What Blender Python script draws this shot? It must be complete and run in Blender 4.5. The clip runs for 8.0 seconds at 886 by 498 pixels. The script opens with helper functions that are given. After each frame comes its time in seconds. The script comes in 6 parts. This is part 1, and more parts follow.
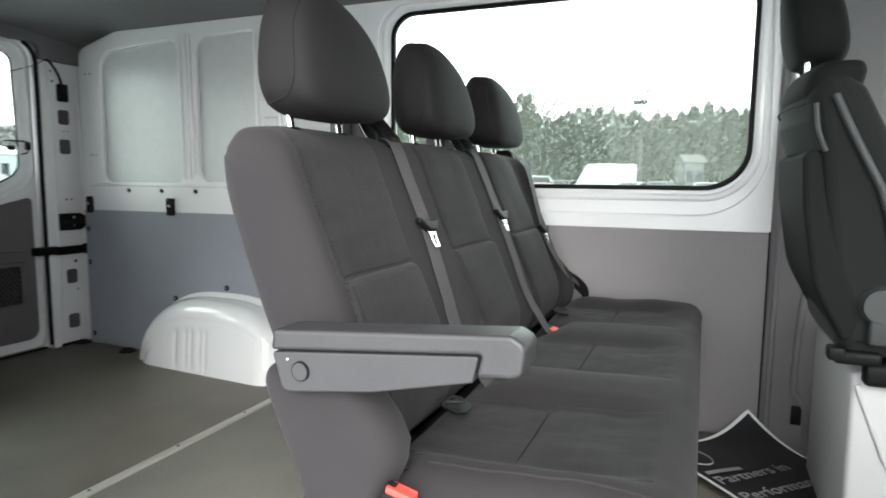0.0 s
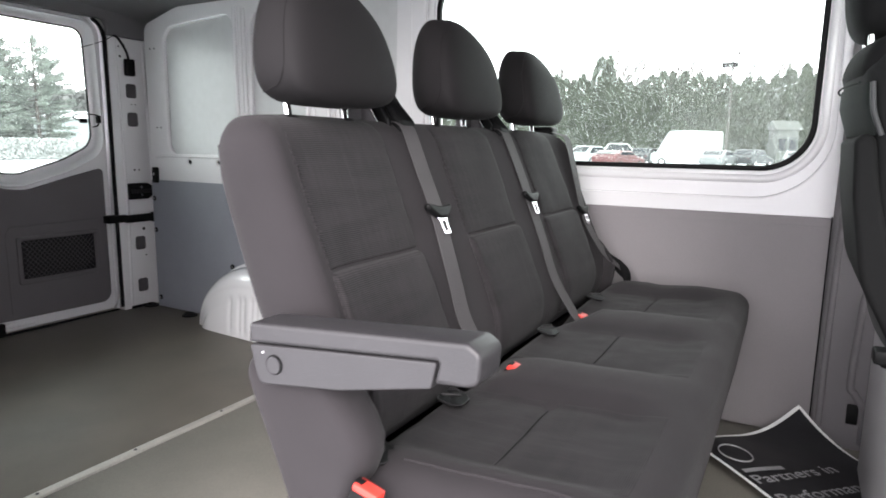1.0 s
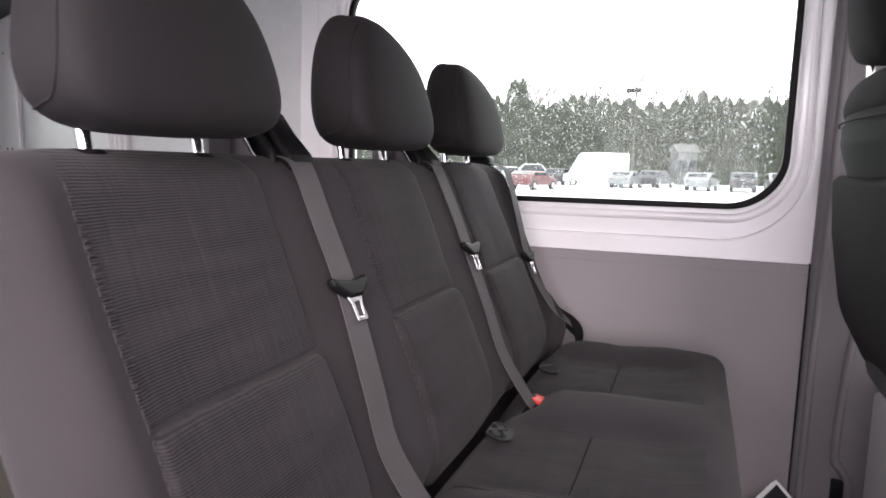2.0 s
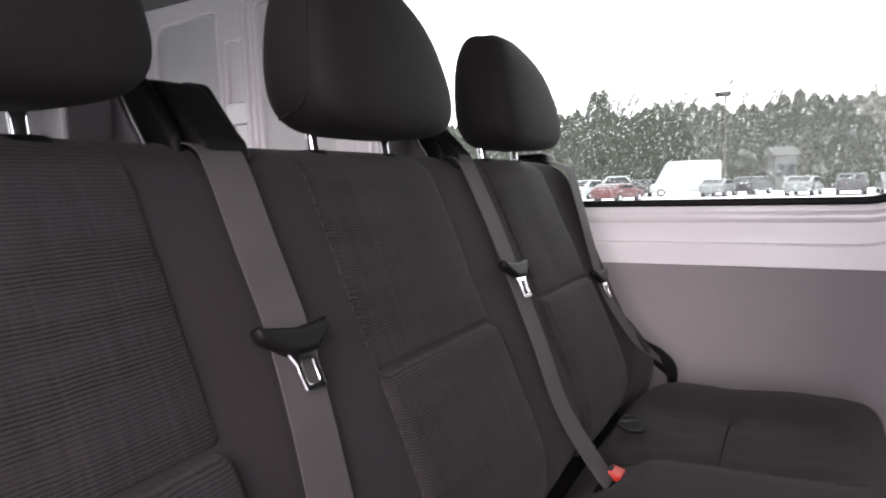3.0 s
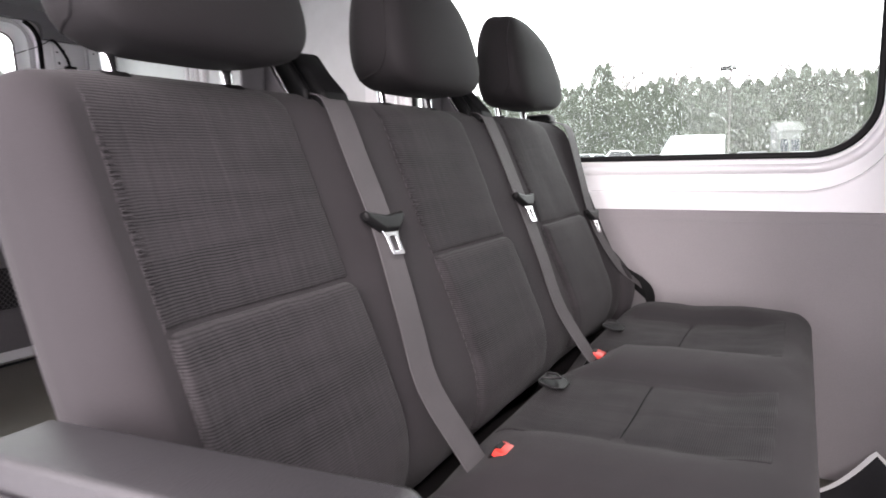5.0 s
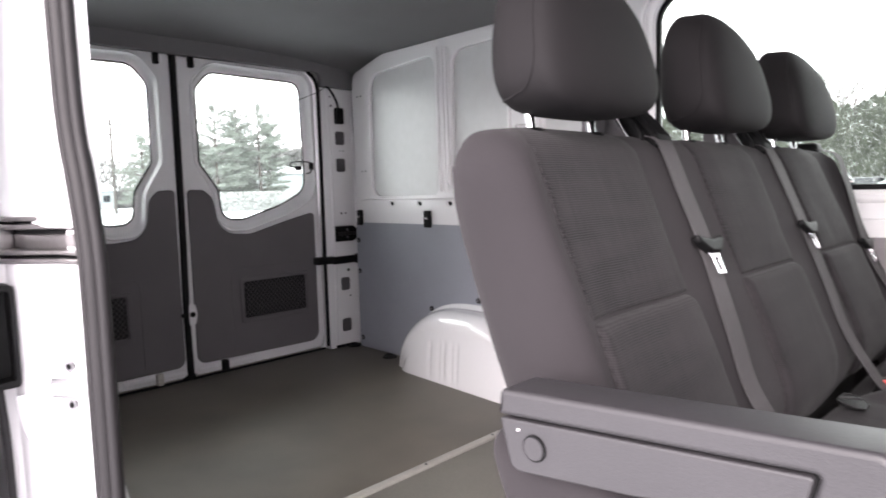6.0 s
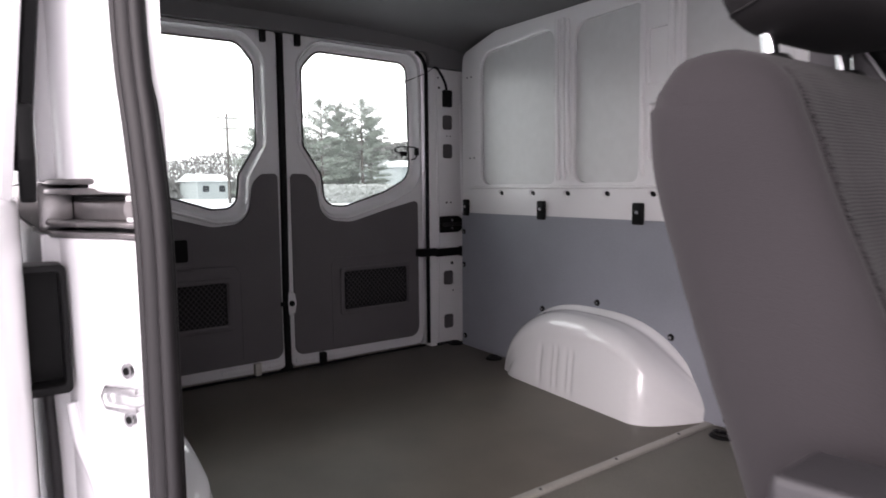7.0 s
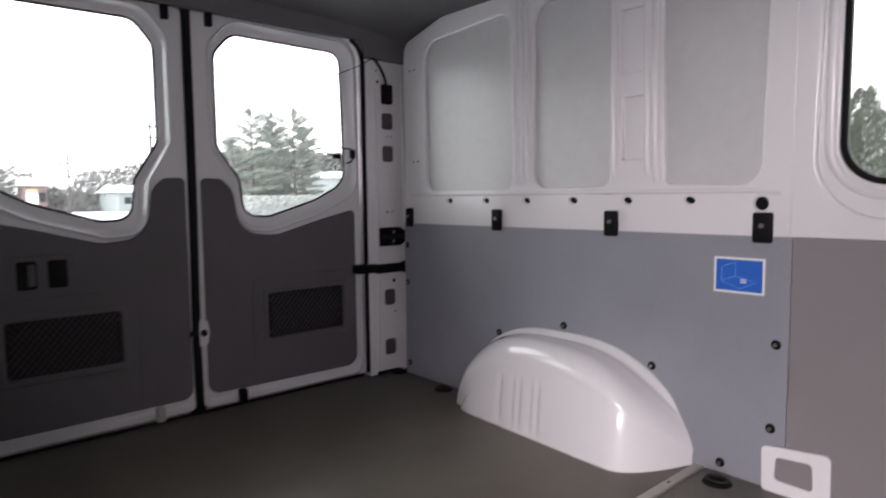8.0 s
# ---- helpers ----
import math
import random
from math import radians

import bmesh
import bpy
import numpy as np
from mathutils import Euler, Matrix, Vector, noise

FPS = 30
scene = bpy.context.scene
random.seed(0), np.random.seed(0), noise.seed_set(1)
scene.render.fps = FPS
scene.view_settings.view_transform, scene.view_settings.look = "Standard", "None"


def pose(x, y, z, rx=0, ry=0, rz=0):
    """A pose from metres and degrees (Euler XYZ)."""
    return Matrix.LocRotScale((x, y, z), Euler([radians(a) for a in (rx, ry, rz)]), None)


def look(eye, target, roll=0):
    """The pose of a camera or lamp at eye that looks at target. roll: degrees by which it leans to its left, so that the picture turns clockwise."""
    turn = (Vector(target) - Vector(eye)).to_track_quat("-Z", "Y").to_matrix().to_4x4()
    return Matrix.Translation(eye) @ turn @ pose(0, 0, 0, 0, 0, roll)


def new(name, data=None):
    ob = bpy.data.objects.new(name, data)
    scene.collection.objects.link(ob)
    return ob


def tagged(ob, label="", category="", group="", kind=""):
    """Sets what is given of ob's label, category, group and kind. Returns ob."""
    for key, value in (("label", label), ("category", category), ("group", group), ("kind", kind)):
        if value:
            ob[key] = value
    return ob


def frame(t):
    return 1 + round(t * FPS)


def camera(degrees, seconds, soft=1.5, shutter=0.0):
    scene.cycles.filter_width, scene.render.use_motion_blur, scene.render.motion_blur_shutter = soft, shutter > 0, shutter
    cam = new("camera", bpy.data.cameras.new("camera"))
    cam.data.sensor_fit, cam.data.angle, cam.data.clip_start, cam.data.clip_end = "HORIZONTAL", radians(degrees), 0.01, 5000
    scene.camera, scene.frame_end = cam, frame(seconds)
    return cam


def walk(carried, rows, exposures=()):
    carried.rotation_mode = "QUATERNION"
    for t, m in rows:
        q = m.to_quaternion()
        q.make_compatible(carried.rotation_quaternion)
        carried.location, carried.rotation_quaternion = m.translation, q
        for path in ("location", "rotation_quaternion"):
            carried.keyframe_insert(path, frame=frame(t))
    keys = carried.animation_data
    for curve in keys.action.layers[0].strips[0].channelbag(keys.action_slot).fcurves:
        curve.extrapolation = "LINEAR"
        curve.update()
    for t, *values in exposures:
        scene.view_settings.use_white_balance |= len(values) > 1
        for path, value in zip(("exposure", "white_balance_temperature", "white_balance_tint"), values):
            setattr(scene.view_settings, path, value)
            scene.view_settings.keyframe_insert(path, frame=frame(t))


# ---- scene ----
cam = camera(70.0, 8.0, 1.7, 0.3)
PATH = [
    (0, (2.809, -1.291, 0.809), (2.052, 0.547, 0.591), 0.5),
    (0.5, (2.917, -1.309, 0.829), (1.947, 0.415, 0.531), -0.4),
    (1, (2.903, -1.215, 0.844), (1.944, 0.509, 0.52), 0.8),
    (1.5, (2.798, -1.039, 0.87), (2.019, 0.781, 0.59), 1.6),
    (1.7, (2.762, -0.981, 0.878), (2.043, 0.867, 0.613), 1.5),
    (2.8, (2.692, -0.625, 0.859), (1.794, 1.15, 0.652), -1.4),
    (3, (2.685, -0.584, 0.843), (1.711, 1.151, 0.645), -1.8),
    (3.5, (2.681, -0.58, 0.803), (1.605, 1.084, 0.536), -1.8),
    (4, (2.69, -0.653, 0.801), (1.726, 1.072, 0.49), -1.6),
    (4.2, (2.7, -0.677, 0.796), (1.762, 1.061, 0.476), -1.8),
    (5.3, (2.796, -0.956, 0.805), (1.758, 0.735, 0.552), -1.0),
    (5.5, (2.776, -1.026, 0.814), (1.626, 0.594, 0.578), -1.0),
    (5.8, (2.734, -1.094, 0.816), (1.378, 0.363, 0.613), -1.7),
    (6, (2.71, -1.116, 0.815), (1.29, 0.28, 0.624), -1.5),
    (6.3, (2.668, -1.133, 0.809), (1.145, 0.151, 0.631), -0.3),
    (6.5, (2.628, -1.117, 0.802), (1.083, 0.136, 0.603), 0.2),
    (6.7, (2.584, -1.084, 0.791), (1.011, 0.134, 0.586), 0.0),
    (7, (2.496, -1.009, 0.783), (0.882, 0.156, 0.583), -0.5),
    (7.2, (2.415, -0.948, 0.782), (0.772, 0.178, 0.602), -1.1),
    (7.5, (2.333, -0.887, 0.774), (0.696, 0.253, 0.544), -1.6),
    (7.8, (2.249, -0.849, 0.765), (0.685, 0.374, 0.525), -1.3),
    (8, (2.193, -0.818, 0.766), (0.705, 0.508, 0.599), -0.6),
]
walk(cam, [(t, look(eye, target, roll)) for t, eye, target, roll in PATH], exposures=[(0.0, 1.78, 6500, 6), (0.5, 1.83, 6500, 10), (1.0, 1.9, 6550, 16), (1.5, 1.82, 6700, 25), (2.8, 1.38, 6700, 27), (3.0, 1.34, 6700, 27), (3.5, 1.54, 6700, 27), (4.0, 1.88, 6700, 26), (5.3, 2.25, 6700, 23), (5.5, 2.3, 6700, 23), (6.0, 1.97, 6700, 22), (6.5, 1.45, 6700, 24), (7.5, 1.16, 6700, 25), (8.0, 1.35, 6700, 26)])

# ---- world and light ----
world = bpy.data.worlds.new("overcast_sky")
world.use_nodes = True
scene.world = world
wt = world.node_tree
wt.nodes.clear()
w_out = wt.nodes.new("ShaderNodeOutputWorld")
w_bg = wt.nodes.new("ShaderNodeBackground")
w_sky = wt.nodes.new("ShaderNodeTexSky")
w_sky.sky_type = "NISHITA"
w_sky.sun_disc = False
w_sky.sun_elevation, w_sky.sun_rotation = radians(22.7), radians(158.2)
w_hue = wt.nodes.new("ShaderNodeHueSaturation")
w_hue.inputs["Saturation"].default_value = 0.15
w_mix = wt.nodes.new("ShaderNodeMixRGB")
w_mix.inputs[0].default_value = 0.85
w_mix.inputs[2].default_value = (14.0, 14.2, 14.4, 1)
w_bg.inputs["Strength"].default_value = 0.13
wt.links.new(w_sky.outputs[0], w_hue.inputs["Color"])
wt.links.new(w_hue.outputs[0], w_mix.inputs[1])
wt.links.new(w_mix.outputs[0], w_bg.inputs["Color"])
wt.links.new(w_bg.outputs[0], w_out.inputs["Surface"])

sun = new("sun", bpy.data.lights.new("sun", "SUN"))
sun.data.energy, sun.data.angle, sun.data.color = 1.8, radians(50), (1.0, 0.98, 0.95)
sun.matrix_basis = look((8, -20, 9.0), (0, 0, 0))

# ---- materials ----


def material(name, colour, rough=0.5, metal=0.0, vary=0.12, scale=6.0, fine=90.0, bump=0.0, stretch=(1, 1, 1), coat=0.0, sheen=0.0, per_piece=0.0, rough_vary=0.08, spec=0.5):
    """A surface with stains at one scale, grain at another and a fine relief."""
    m = bpy.data.materials.new(name)
    m.use_nodes = True
    nt = m.node_tree
    p = nt.nodes["Principled BSDF"]
    tc = nt.nodes.new("ShaderNodeTexCoord")
    mp = nt.nodes.new("ShaderNodeMapping")
    mp.inputs["Scale"].default_value = stretch
    nt.links.new(tc.outputs["Object"], mp.inputs["Vector"])
    n1 = nt.nodes.new("ShaderNodeTexNoise")
    n1.inputs["Scale"].default_value, n1.inputs["Detail"].default_value = scale, 6
    n2 = nt.nodes.new("ShaderNodeTexNoise")
    n2.inputs["Scale"].default_value, n2.inputs["Detail"].default_value = fine, 4
    nt.links.new(tc.outputs["Object"], n1.inputs["Vector"])
    nt.links.new(mp.outputs[0], n2.inputs["Vector"])
    add = nt.nodes.new("ShaderNodeMath")
    add.operation = "ADD"
    nt.links.new(n1.outputs[0], add.inputs[0])
    nt.links.new(n2.outputs[0], add.inputs[1])
    last = add.outputs[0]
    if per_piece:
        info = nt.nodes.new("ShaderNodeObjectInfo")
        mul = nt.nodes.new("ShaderNodeMath")
        mul.operation = "MULTIPLY_ADD"
        mul.inputs[1].default_value = per_piece
        nt.links.new(info.outputs["Random"], mul.inputs[0])
        nt.links.new(last, mul.inputs[2])
        last = mul.outputs[0]
    ramp = nt.nodes.new("ShaderNodeValToRGB")
    ramp.color_ramp.elements[0].position, ramp.color_ramp.elements[1].position = 0.3, 0.7
    half = nt.nodes.new("ShaderNodeMath")
    half.operation = "MULTIPLY"
    half.inputs[1].default_value = 0.5
    nt.links.new(last, half.inputs[0])
    nt.links.new(half.outputs[0], ramp.inputs[0])
    ramp.color_ramp.elements[0].color = (*[c * (1 - vary) for c in colour], 1)
    ramp.color_ramp.elements[1].color = (*[min(1, c * (1 + vary)) for c in colour], 1)
    nt.links.new(ramp.outputs[0], p.inputs["Base Color"])
    p.inputs["Metallic"].default_value = metal
    rr = nt.nodes.new("ShaderNodeMapRange")
    rr.inputs["To Min"].default_value, rr.inputs["To Max"].default_value = max(0.02, rough - rough_vary), min(1, rough + rough_vary)
    nt.links.new(n1.outputs[0], rr.inputs["Value"])
    nt.links.new(rr.outputs[0], p.inputs["Roughness"])
    p.inputs["Coat Weight"].default_value = coat
    p.inputs["Specular IOR Level"].default_value = spec
    p.inputs["Sheen Weight"].default_value = sheen
    p.inputs["Sheen Roughness"].default_value = 0.5
    if bump:
        b = nt.nodes.new("ShaderNodeBump")
        b.inputs["Strength"].default_value, b.inputs["Distance"].default_value = bump, 0.002
        nt.links.new(n2.outputs[0], b.inputs["Height"])
        nt.links.new(b.outputs[0], p.inputs["Normal"])
    return m


def glass(name, tint, haze=0.013, rough=0.0):
    """Thin wet window glass: a faint film of water, and a gloss that grows at grazing angles."""
    m = bpy.data.materials.new(name)
    m.use_nodes = True
    nt = m.node_tree
    nt.nodes.clear()
    out = nt.nodes.new("ShaderNodeOutputMaterial")
    tr = nt.nodes.new("ShaderNodeBsdfTransparent")
    tr.inputs["Color"].default_value = (*tint, 1)
    gl = nt.nodes.new("ShaderNodeBsdfGlossy")
    gl.inputs["Roughness"].default_value = rough
    fr = nt.nodes.new("ShaderNodeFresnel")
    fr.inputs["IOR"].default_value = 1.2
    mx = nt.nodes.new("ShaderNodeMixShader")
    film = nt.nodes.new("ShaderNodeBsdfTranslucent")
    film.inputs["Color"].default_value = (0.85, 0.9, 0.88, 1)
    wet = nt.nodes.new("ShaderNodeMixShader")
    tc = nt.nodes.new("ShaderNodeTexCoord")
    mp = nt.nodes.new("ShaderNodeMapping")
    mp.inputs["Scale"].default_value = (14, 14, 3)
    ns = nt.nodes.new("ShaderNodeTexNoise")
    ns.inputs["Scale"].default_value, ns.inputs["Detail"].default_value = 1.0, 5
    mr = nt.nodes.new("ShaderNodeMapRange")
    mr.inputs["To Min"].default_value, mr.inputs["To Max"].default_value = haze * 0.4, haze * 1.6
    nt.links.new(tc.outputs["Object"], mp.inputs["Vector"])
    nt.links.new(mp.outputs[0], ns.inputs["Vector"])
    nt.links.new(ns.outputs[0], mr.inputs["Value"])
    nt.links.new(mr.outputs[0], wet.inputs[0])
    nt.links.new(tr.outputs[0], wet.inputs[1])
    nt.links.new(film.outputs[0], wet.inputs[2])
    nt.links.new(fr.outputs[0], mx.inputs[0])
    nt.links.new(wet.outputs[0], mx.inputs[1])
    nt.links.new(gl.outputs[0], mx.inputs[2])
    nt.links.new(mx.outputs[0], out.inputs["Surface"])
    return m


def cloth(name, dark, light, pitch=0.0032, across="z", rough=0.9):
    """Woven seat cloth: fine raised threads at an even pitch, broken by slubs and streaks."""
    m = bpy.data.materials.new(name)
    m.use_nodes = True
    nt = m.node_tree
    p = nt.nodes["Principled BSDF"]
    tc = nt.nodes.new("ShaderNodeTexCoord")

    def noise(scale, detail=3):
        mp = nt.nodes.new("ShaderNodeMapping")
        mp.inputs["Scale"].default_value = scale if across == "z" else scale[::-1]
        nt.links.new(tc.outputs["Object"], mp.inputs["Vector"])
        n = nt.nodes.new("ShaderNodeTexNoise")
        n.inputs["Scale"].default_value, n.inputs["Detail"].default_value = 1.0, detail
        nt.links.new(mp.outputs[0], n.inputs["Vector"])
        return n.outputs[0]

    def mix(op, a, b):
        n = nt.nodes.new("ShaderNodeMath")
        n.operation = op
        for k, q in enumerate((a, b)):
            if isinstance(q, float):
                n.inputs[k].default_value = q
            else:
                nt.links.new(q, n.inputs[k])
        return n.outputs[0]
    k = 1.0 / pitch
    wave = nt.nodes.new("ShaderNodeTexWave")
    wave.wave_type, wave.bands_direction, wave.wave_profile = "BANDS", "Z" if across == "z" else "X", "SIN"
    wave.inputs["Scale"].default_value = 0.314159 * k
    wave.inputs["Distortion"].default_value, wave.inputs["Detail"].default_value = 3.0, 2
    wave.inputs["Detail Scale"].default_value = 0.35
    nt.links.new(tc.outputs["Object"], wave.inputs["Vector"])
    groove = mix("POWER", wave.outputs["Fac"], 3.5)
    rows = mix("MULTIPLY", mix("MAXIMUM", mix("SUBTRACT", noise((3, 5, 0.11 * k), 2), 0.42), 0.0), 3.0)
    slub = noise((60, 70, 300), 2)
    column = mix("POWER", mix("MULTIPLY", noise((2, 100, 1.2), 1), 1.3), 6.0)
    streak = noise((40, 300, 12), 3)
    weave = noise((200, 700, 900), 2)
    body = mix("ADD", mix("MULTIPLY", streak, 0.45), mix("MULTIPLY", weave, 0.45))
    specks = mix("MULTIPLY", mix("MULTIPLY", column, slub), 0.5)
    cut = mix("MULTIPLY", groove, mix("MULTIPLY", rows, mix("ADD", slub, 0.25)))
    rib = mix("MULTIPLY", mix("SUBTRACT", 0.5, wave.outputs["Fac"]), mix("ADD", mix("MULTIPLY", slub, 0.55), 0.12))
    tone = mix("ADD", mix("SUBTRACT", mix("ADD", body, specks), cut), mix("ADD", rib, 0.06))
    ramp = nt.nodes.new("ShaderNodeValToRGB")
    ramp.color_ramp.elements[0].position, ramp.color_ramp.elements[1].position = 0.0, 1.0
    ramp.color_ramp.elements[0].color, ramp.color_ramp.elements[1].color = (*dark, 1), (*light, 1)
    nt.links.new(tone, ramp.inputs[0])
    nt.links.new(ramp.outputs[0], p.inputs["Base Color"])
    p.inputs["Roughness"].default_value = rough
    p.inputs["Sheen Weight"].default_value = 0.04
    p.inputs["Specular IOR Level"].default_value = 0.2
    b = nt.nodes.new("ShaderNodeBump")
    b.inputs["Strength"].default_value, b.inputs["Distance"].default_value = 0.45, 0.0008
    nt.links.new(tone, b.inputs["Height"])
    nt.links.new(b.outputs[0], p.inputs["Normal"])
    return m


WHITE = material("white_paint", (0.77, 0.762, 0.775), 0.24, vary=0.012, scale=3, fine=60, coat=0.5, rough_vary=0.03)
# white paint made darker: the bays' shade is put into its colour
DIM_WHITE = material("dim_white_paint", (0.58, 0.585, 0.59), 0.32, vary=0.05, scale=4, fine=30, bump=0.02, coat=0.15, rough_vary=0.1)
ARCH = material("glossy_white_paint", (0.86, 0.855, 0.87), 0.14, vary=0.012, scale=3, fine=60, coat=0.8, rough_vary=0.02)
CAB = material("cab_grey", (0.22, 0.215, 0.22), 0.7, vary=0.06, scale=4, fine=300)
BOX_GREY = material("seat_box_grey", (0.42, 0.41, 0.42), 0.6, vary=0.06, scale=4, fine=300)
RAIL = material("rail_steel", (0.30, 0.285, 0.285), 0.35, metal=0.9, vary=0.12, scale=14, fine=120)
LINING = material("slate_lining", (0.258, 0.268, 0.303), 0.5, vary=0.13, scale=4, fine=300, bump=0.15)
TRIM = material("grey_trim", (0.218, 0.200, 0.210), 0.6, vary=0.07, scale=5, fine=500, bump=0.25)
PILLAR_TRIM = material("pillar_plastic", (0.145, 0.136, 0.142), 0.55, vary=0.06, scale=4, fine=600, bump=0.25, spec=0.35)
DOOR_TRIM = material("door_panel", (0.126, 0.117, 0.123), 0.7, vary=0.1, scale=5, fine=500, bump=0.3, spec=0.3)
HEADLINER = material("headliner", (0.145, 0.144, 0.147), 0.95, vary=0.1, scale=6, fine=500, bump=0.3)
FLOOR = material("floor_covering", (0.140, 0.125, 0.103), 0.5, vary=0.36, scale=3.5, fine=380, bump=0.3, spec=0.4)
FLOOR_FRONT = material("front_floor_covering", (0.185, 0.172, 0.15), 0.6, vary=0.26, scale=3.5, fine=380, bump=0.3, spec=0.4)
STRIP = material("worn_aluminium", (0.46, 0.44, 0.40), 0.45, metal=0.3, vary=0.15, scale=20, fine=150)
STEEL = material("bright_steel", (0.65, 0.65, 0.66), 0.22, metal=1.0, vary=0.08, scale=20, fine=200)
CHROME = material("chrome", (0.8, 0.8, 0.82), 0.08, metal=1.0, vary=0.02, scale=20, fine=100)
BLACK = material("black_plastic", (0.0055, 0.0055, 0.0058), 0.5, vary=0.15, scale=12, fine=400, bump=0.15, spec=0.14)
RUBBER = material("dark_rubber", (0.016, 0.015, 0.016), 0.45, vary=0.12, scale=10, fine=200, bump=0.1, spec=0.25)
SEAL = material("grey_rubber_seal", (0.013, 0.0117, 0.0125), 0.5, vary=0.12, scale=8, fine=150, bump=0.1, spec=0.25)
PLUG = material("grey_plug", (0.085, 0.08, 0.085), 0.6, vary=0.1, scale=10, fine=300, bump=0.1, spec=0.3)
CLOTH = material("plain_cloth", (0.0238, 0.0214, 0.0230), 0.92, vary=0.16, scale=7, fine=900, bump=0.2, sheen=0.05, spec=0.1)
INSERT = cloth("ribbed_cloth", (0.0045, 0.0041, 0.0044), (0.0335, 0.0302, 0.0324), 0.0027)
INSERT_FLAT = cloth("ribbed_cushion_cloth", (0.0045, 0.0041, 0.0044), (0.0330, 0.0297, 0.0319), 0.0027, across="x")
HEAD = material("headrest_vinyl", (0.0122, 0.0112, 0.0118), 0.75, vary=0.12, scale=8, fine=600, bump=0.2, sheen=0.008, spec=0.12)
ARM = material("armrest_plastic", (0.027, 0.0255, 0.0276), 0.45, vary=0.16, scale=9, fine=600, bump=0.18, spec=0.45)
BELT = material("belt_webbing", (0.067, 0.0625, 0.0652), 0.7, vary=0.3, scale=10, fine=60, bump=0.5, stretch=(1, 60, 20), spec=0.25)
RED = material("red_plastic", (0.60, 0.04, 0.028), 0.4, vary=0.06, scale=20, fine=200)
BLUE = material("blue_print", (0.015, 0.13, 0.55), 0.4, vary=0.04, scale=20, fine=200)
PRINT = material("white_print", (0.8, 0.8, 0.8), 0.5, vary=0.03, scale=20, fine=200)
PALE_BLUE = material("pale_blue_print", (0.25, 0.45, 0.8), 0.5, vary=0.03, scale=20, fine=200)
PAPER = material("black_paper", (0.012, 0.012, 0.014), 0.5, vary=0.2, scale=12, fine=200, bump=0.1)
GREY_PRINT = material("grey_print", (0.28, 0.28, 0.29), 0.5, vary=0.05, scale=20, fine=200)
STITCH = material("grey_thread", (0.045, 0.042, 0.044), 0.9, vary=0.1, scale=20, fine=300, spec=0.2)
SHELL_GREEN = material("rear_panel_plastic", (0.020, 0.0232, 0.022), 0.8, vary=0.08, scale=6, fine=500, bump=0.2, spec=0.1)
SHELL_GREY = material("hinge_cover_plastic", (0.04, 0.041, 0.043), 0.5, vary=0.08, scale=6, fine=500, bump=0.2, spec=0.3)
DRIVER_CLOTH = material("driver_seat_cloth", (0.0115, 0.012, 0.0122), 0.9, vary=0.15, scale=7, fine=700, bump=0.2, sheen=0.04, spec=0.15)
DARK = material("dark_cloth", (0.009, 0.009, 0.0093), 0.9, vary=0.15, scale=7, fine=600, bump=0.3, spec=0.15)
GLASS = glass("window_glass", (0.895, 0.955, 0.925))
SNOW = material("trodden_snow", (0.56, 0.58, 0.60), 0.8, vary=0.14, scale=0.25, fine=2.0, bump=0.3)
NEEDLES = material("pine_needles", (0.145, 0.168, 0.148), 0.9, vary=0.4, scale=1.2, fine=6, per_piece=0.2, spec=0.2)
HEDGE = material("evergreen_leaves", (0.042, 0.051, 0.036), 0.9, vary=0.6, scale=0.8, fine=5, spec=0.2)
BARK = material("bark", (0.06, 0.05, 0.045), 0.9, vary=0.3, scale=2, fine=14, bump=0.5)
TWIG = material("bare_twigs", (0.085, 0.08, 0.075), 0.9, vary=0.3, scale=1, fine=6, spec=0.2)
CAR_WHITE = material("car_paint_white", (0.22, 0.245, 0.24), 0.3, vary=0.04, scale=2, fine=20, coat=0.3)
CAR_RED = material("car_paint_red", (0.062, 0.009, 0.010), 0.3, vary=0.05, scale=2, fine=20, coat=0.3)
CAR_DARK = material("car_paint_dark", (0.02, 0.022, 0.024), 0.35, vary=0.05, scale=2, fine=20, coat=0.1, spec=0.3)
CAR_SILVER = material("car_paint_silver", (0.11, 0.12, 0.122), 0.35, metal=0.3, vary=0.05, scale=2, fine=20, coat=0.5)
CAR_GLASS = material("car_glass", (0.02, 0.023, 0.026), 0.1, vary=0.1, scale=2, fine=20, spec=0.2)
HOUSE_BLUE = material("pale_siding", (0.235, 0.26, 0.265), 0.8, vary=0.08, scale=0.5, fine=8, spec=0.2)
HOUSE_RED = material("dull_red_siding", (0.16, 0.11, 0.11), 0.8, vary=0.08, scale=0.5, fine=8, spec=0.2)
FROSTED = material("snow_dusted_leaves", (0.36, 0.375, 0.37), 0.9, vary=0.2, scale=1.2, fine=6, spec=0.2)
HOUSE_GREY = material("grey_siding", (0.055, 0.059, 0.055), 0.8, vary=0.08, scale=0.5, fine=8)
ORANGE = material("orange_board", (0.40, 0.29, 0.16), 0.6, vary=0.1, scale=1, fine=8)
SCRUB = material("winter_scrub", (0.15, 0.148, 0.147), 0.9, vary=0.3, scale=1, fine=6, spec=0.2)
POLE = material("weathered_pole", (0.06, 0.055, 0.052), 0.9, vary=0.2, scale=2, fine=14)

# ---- mesh helpers ----


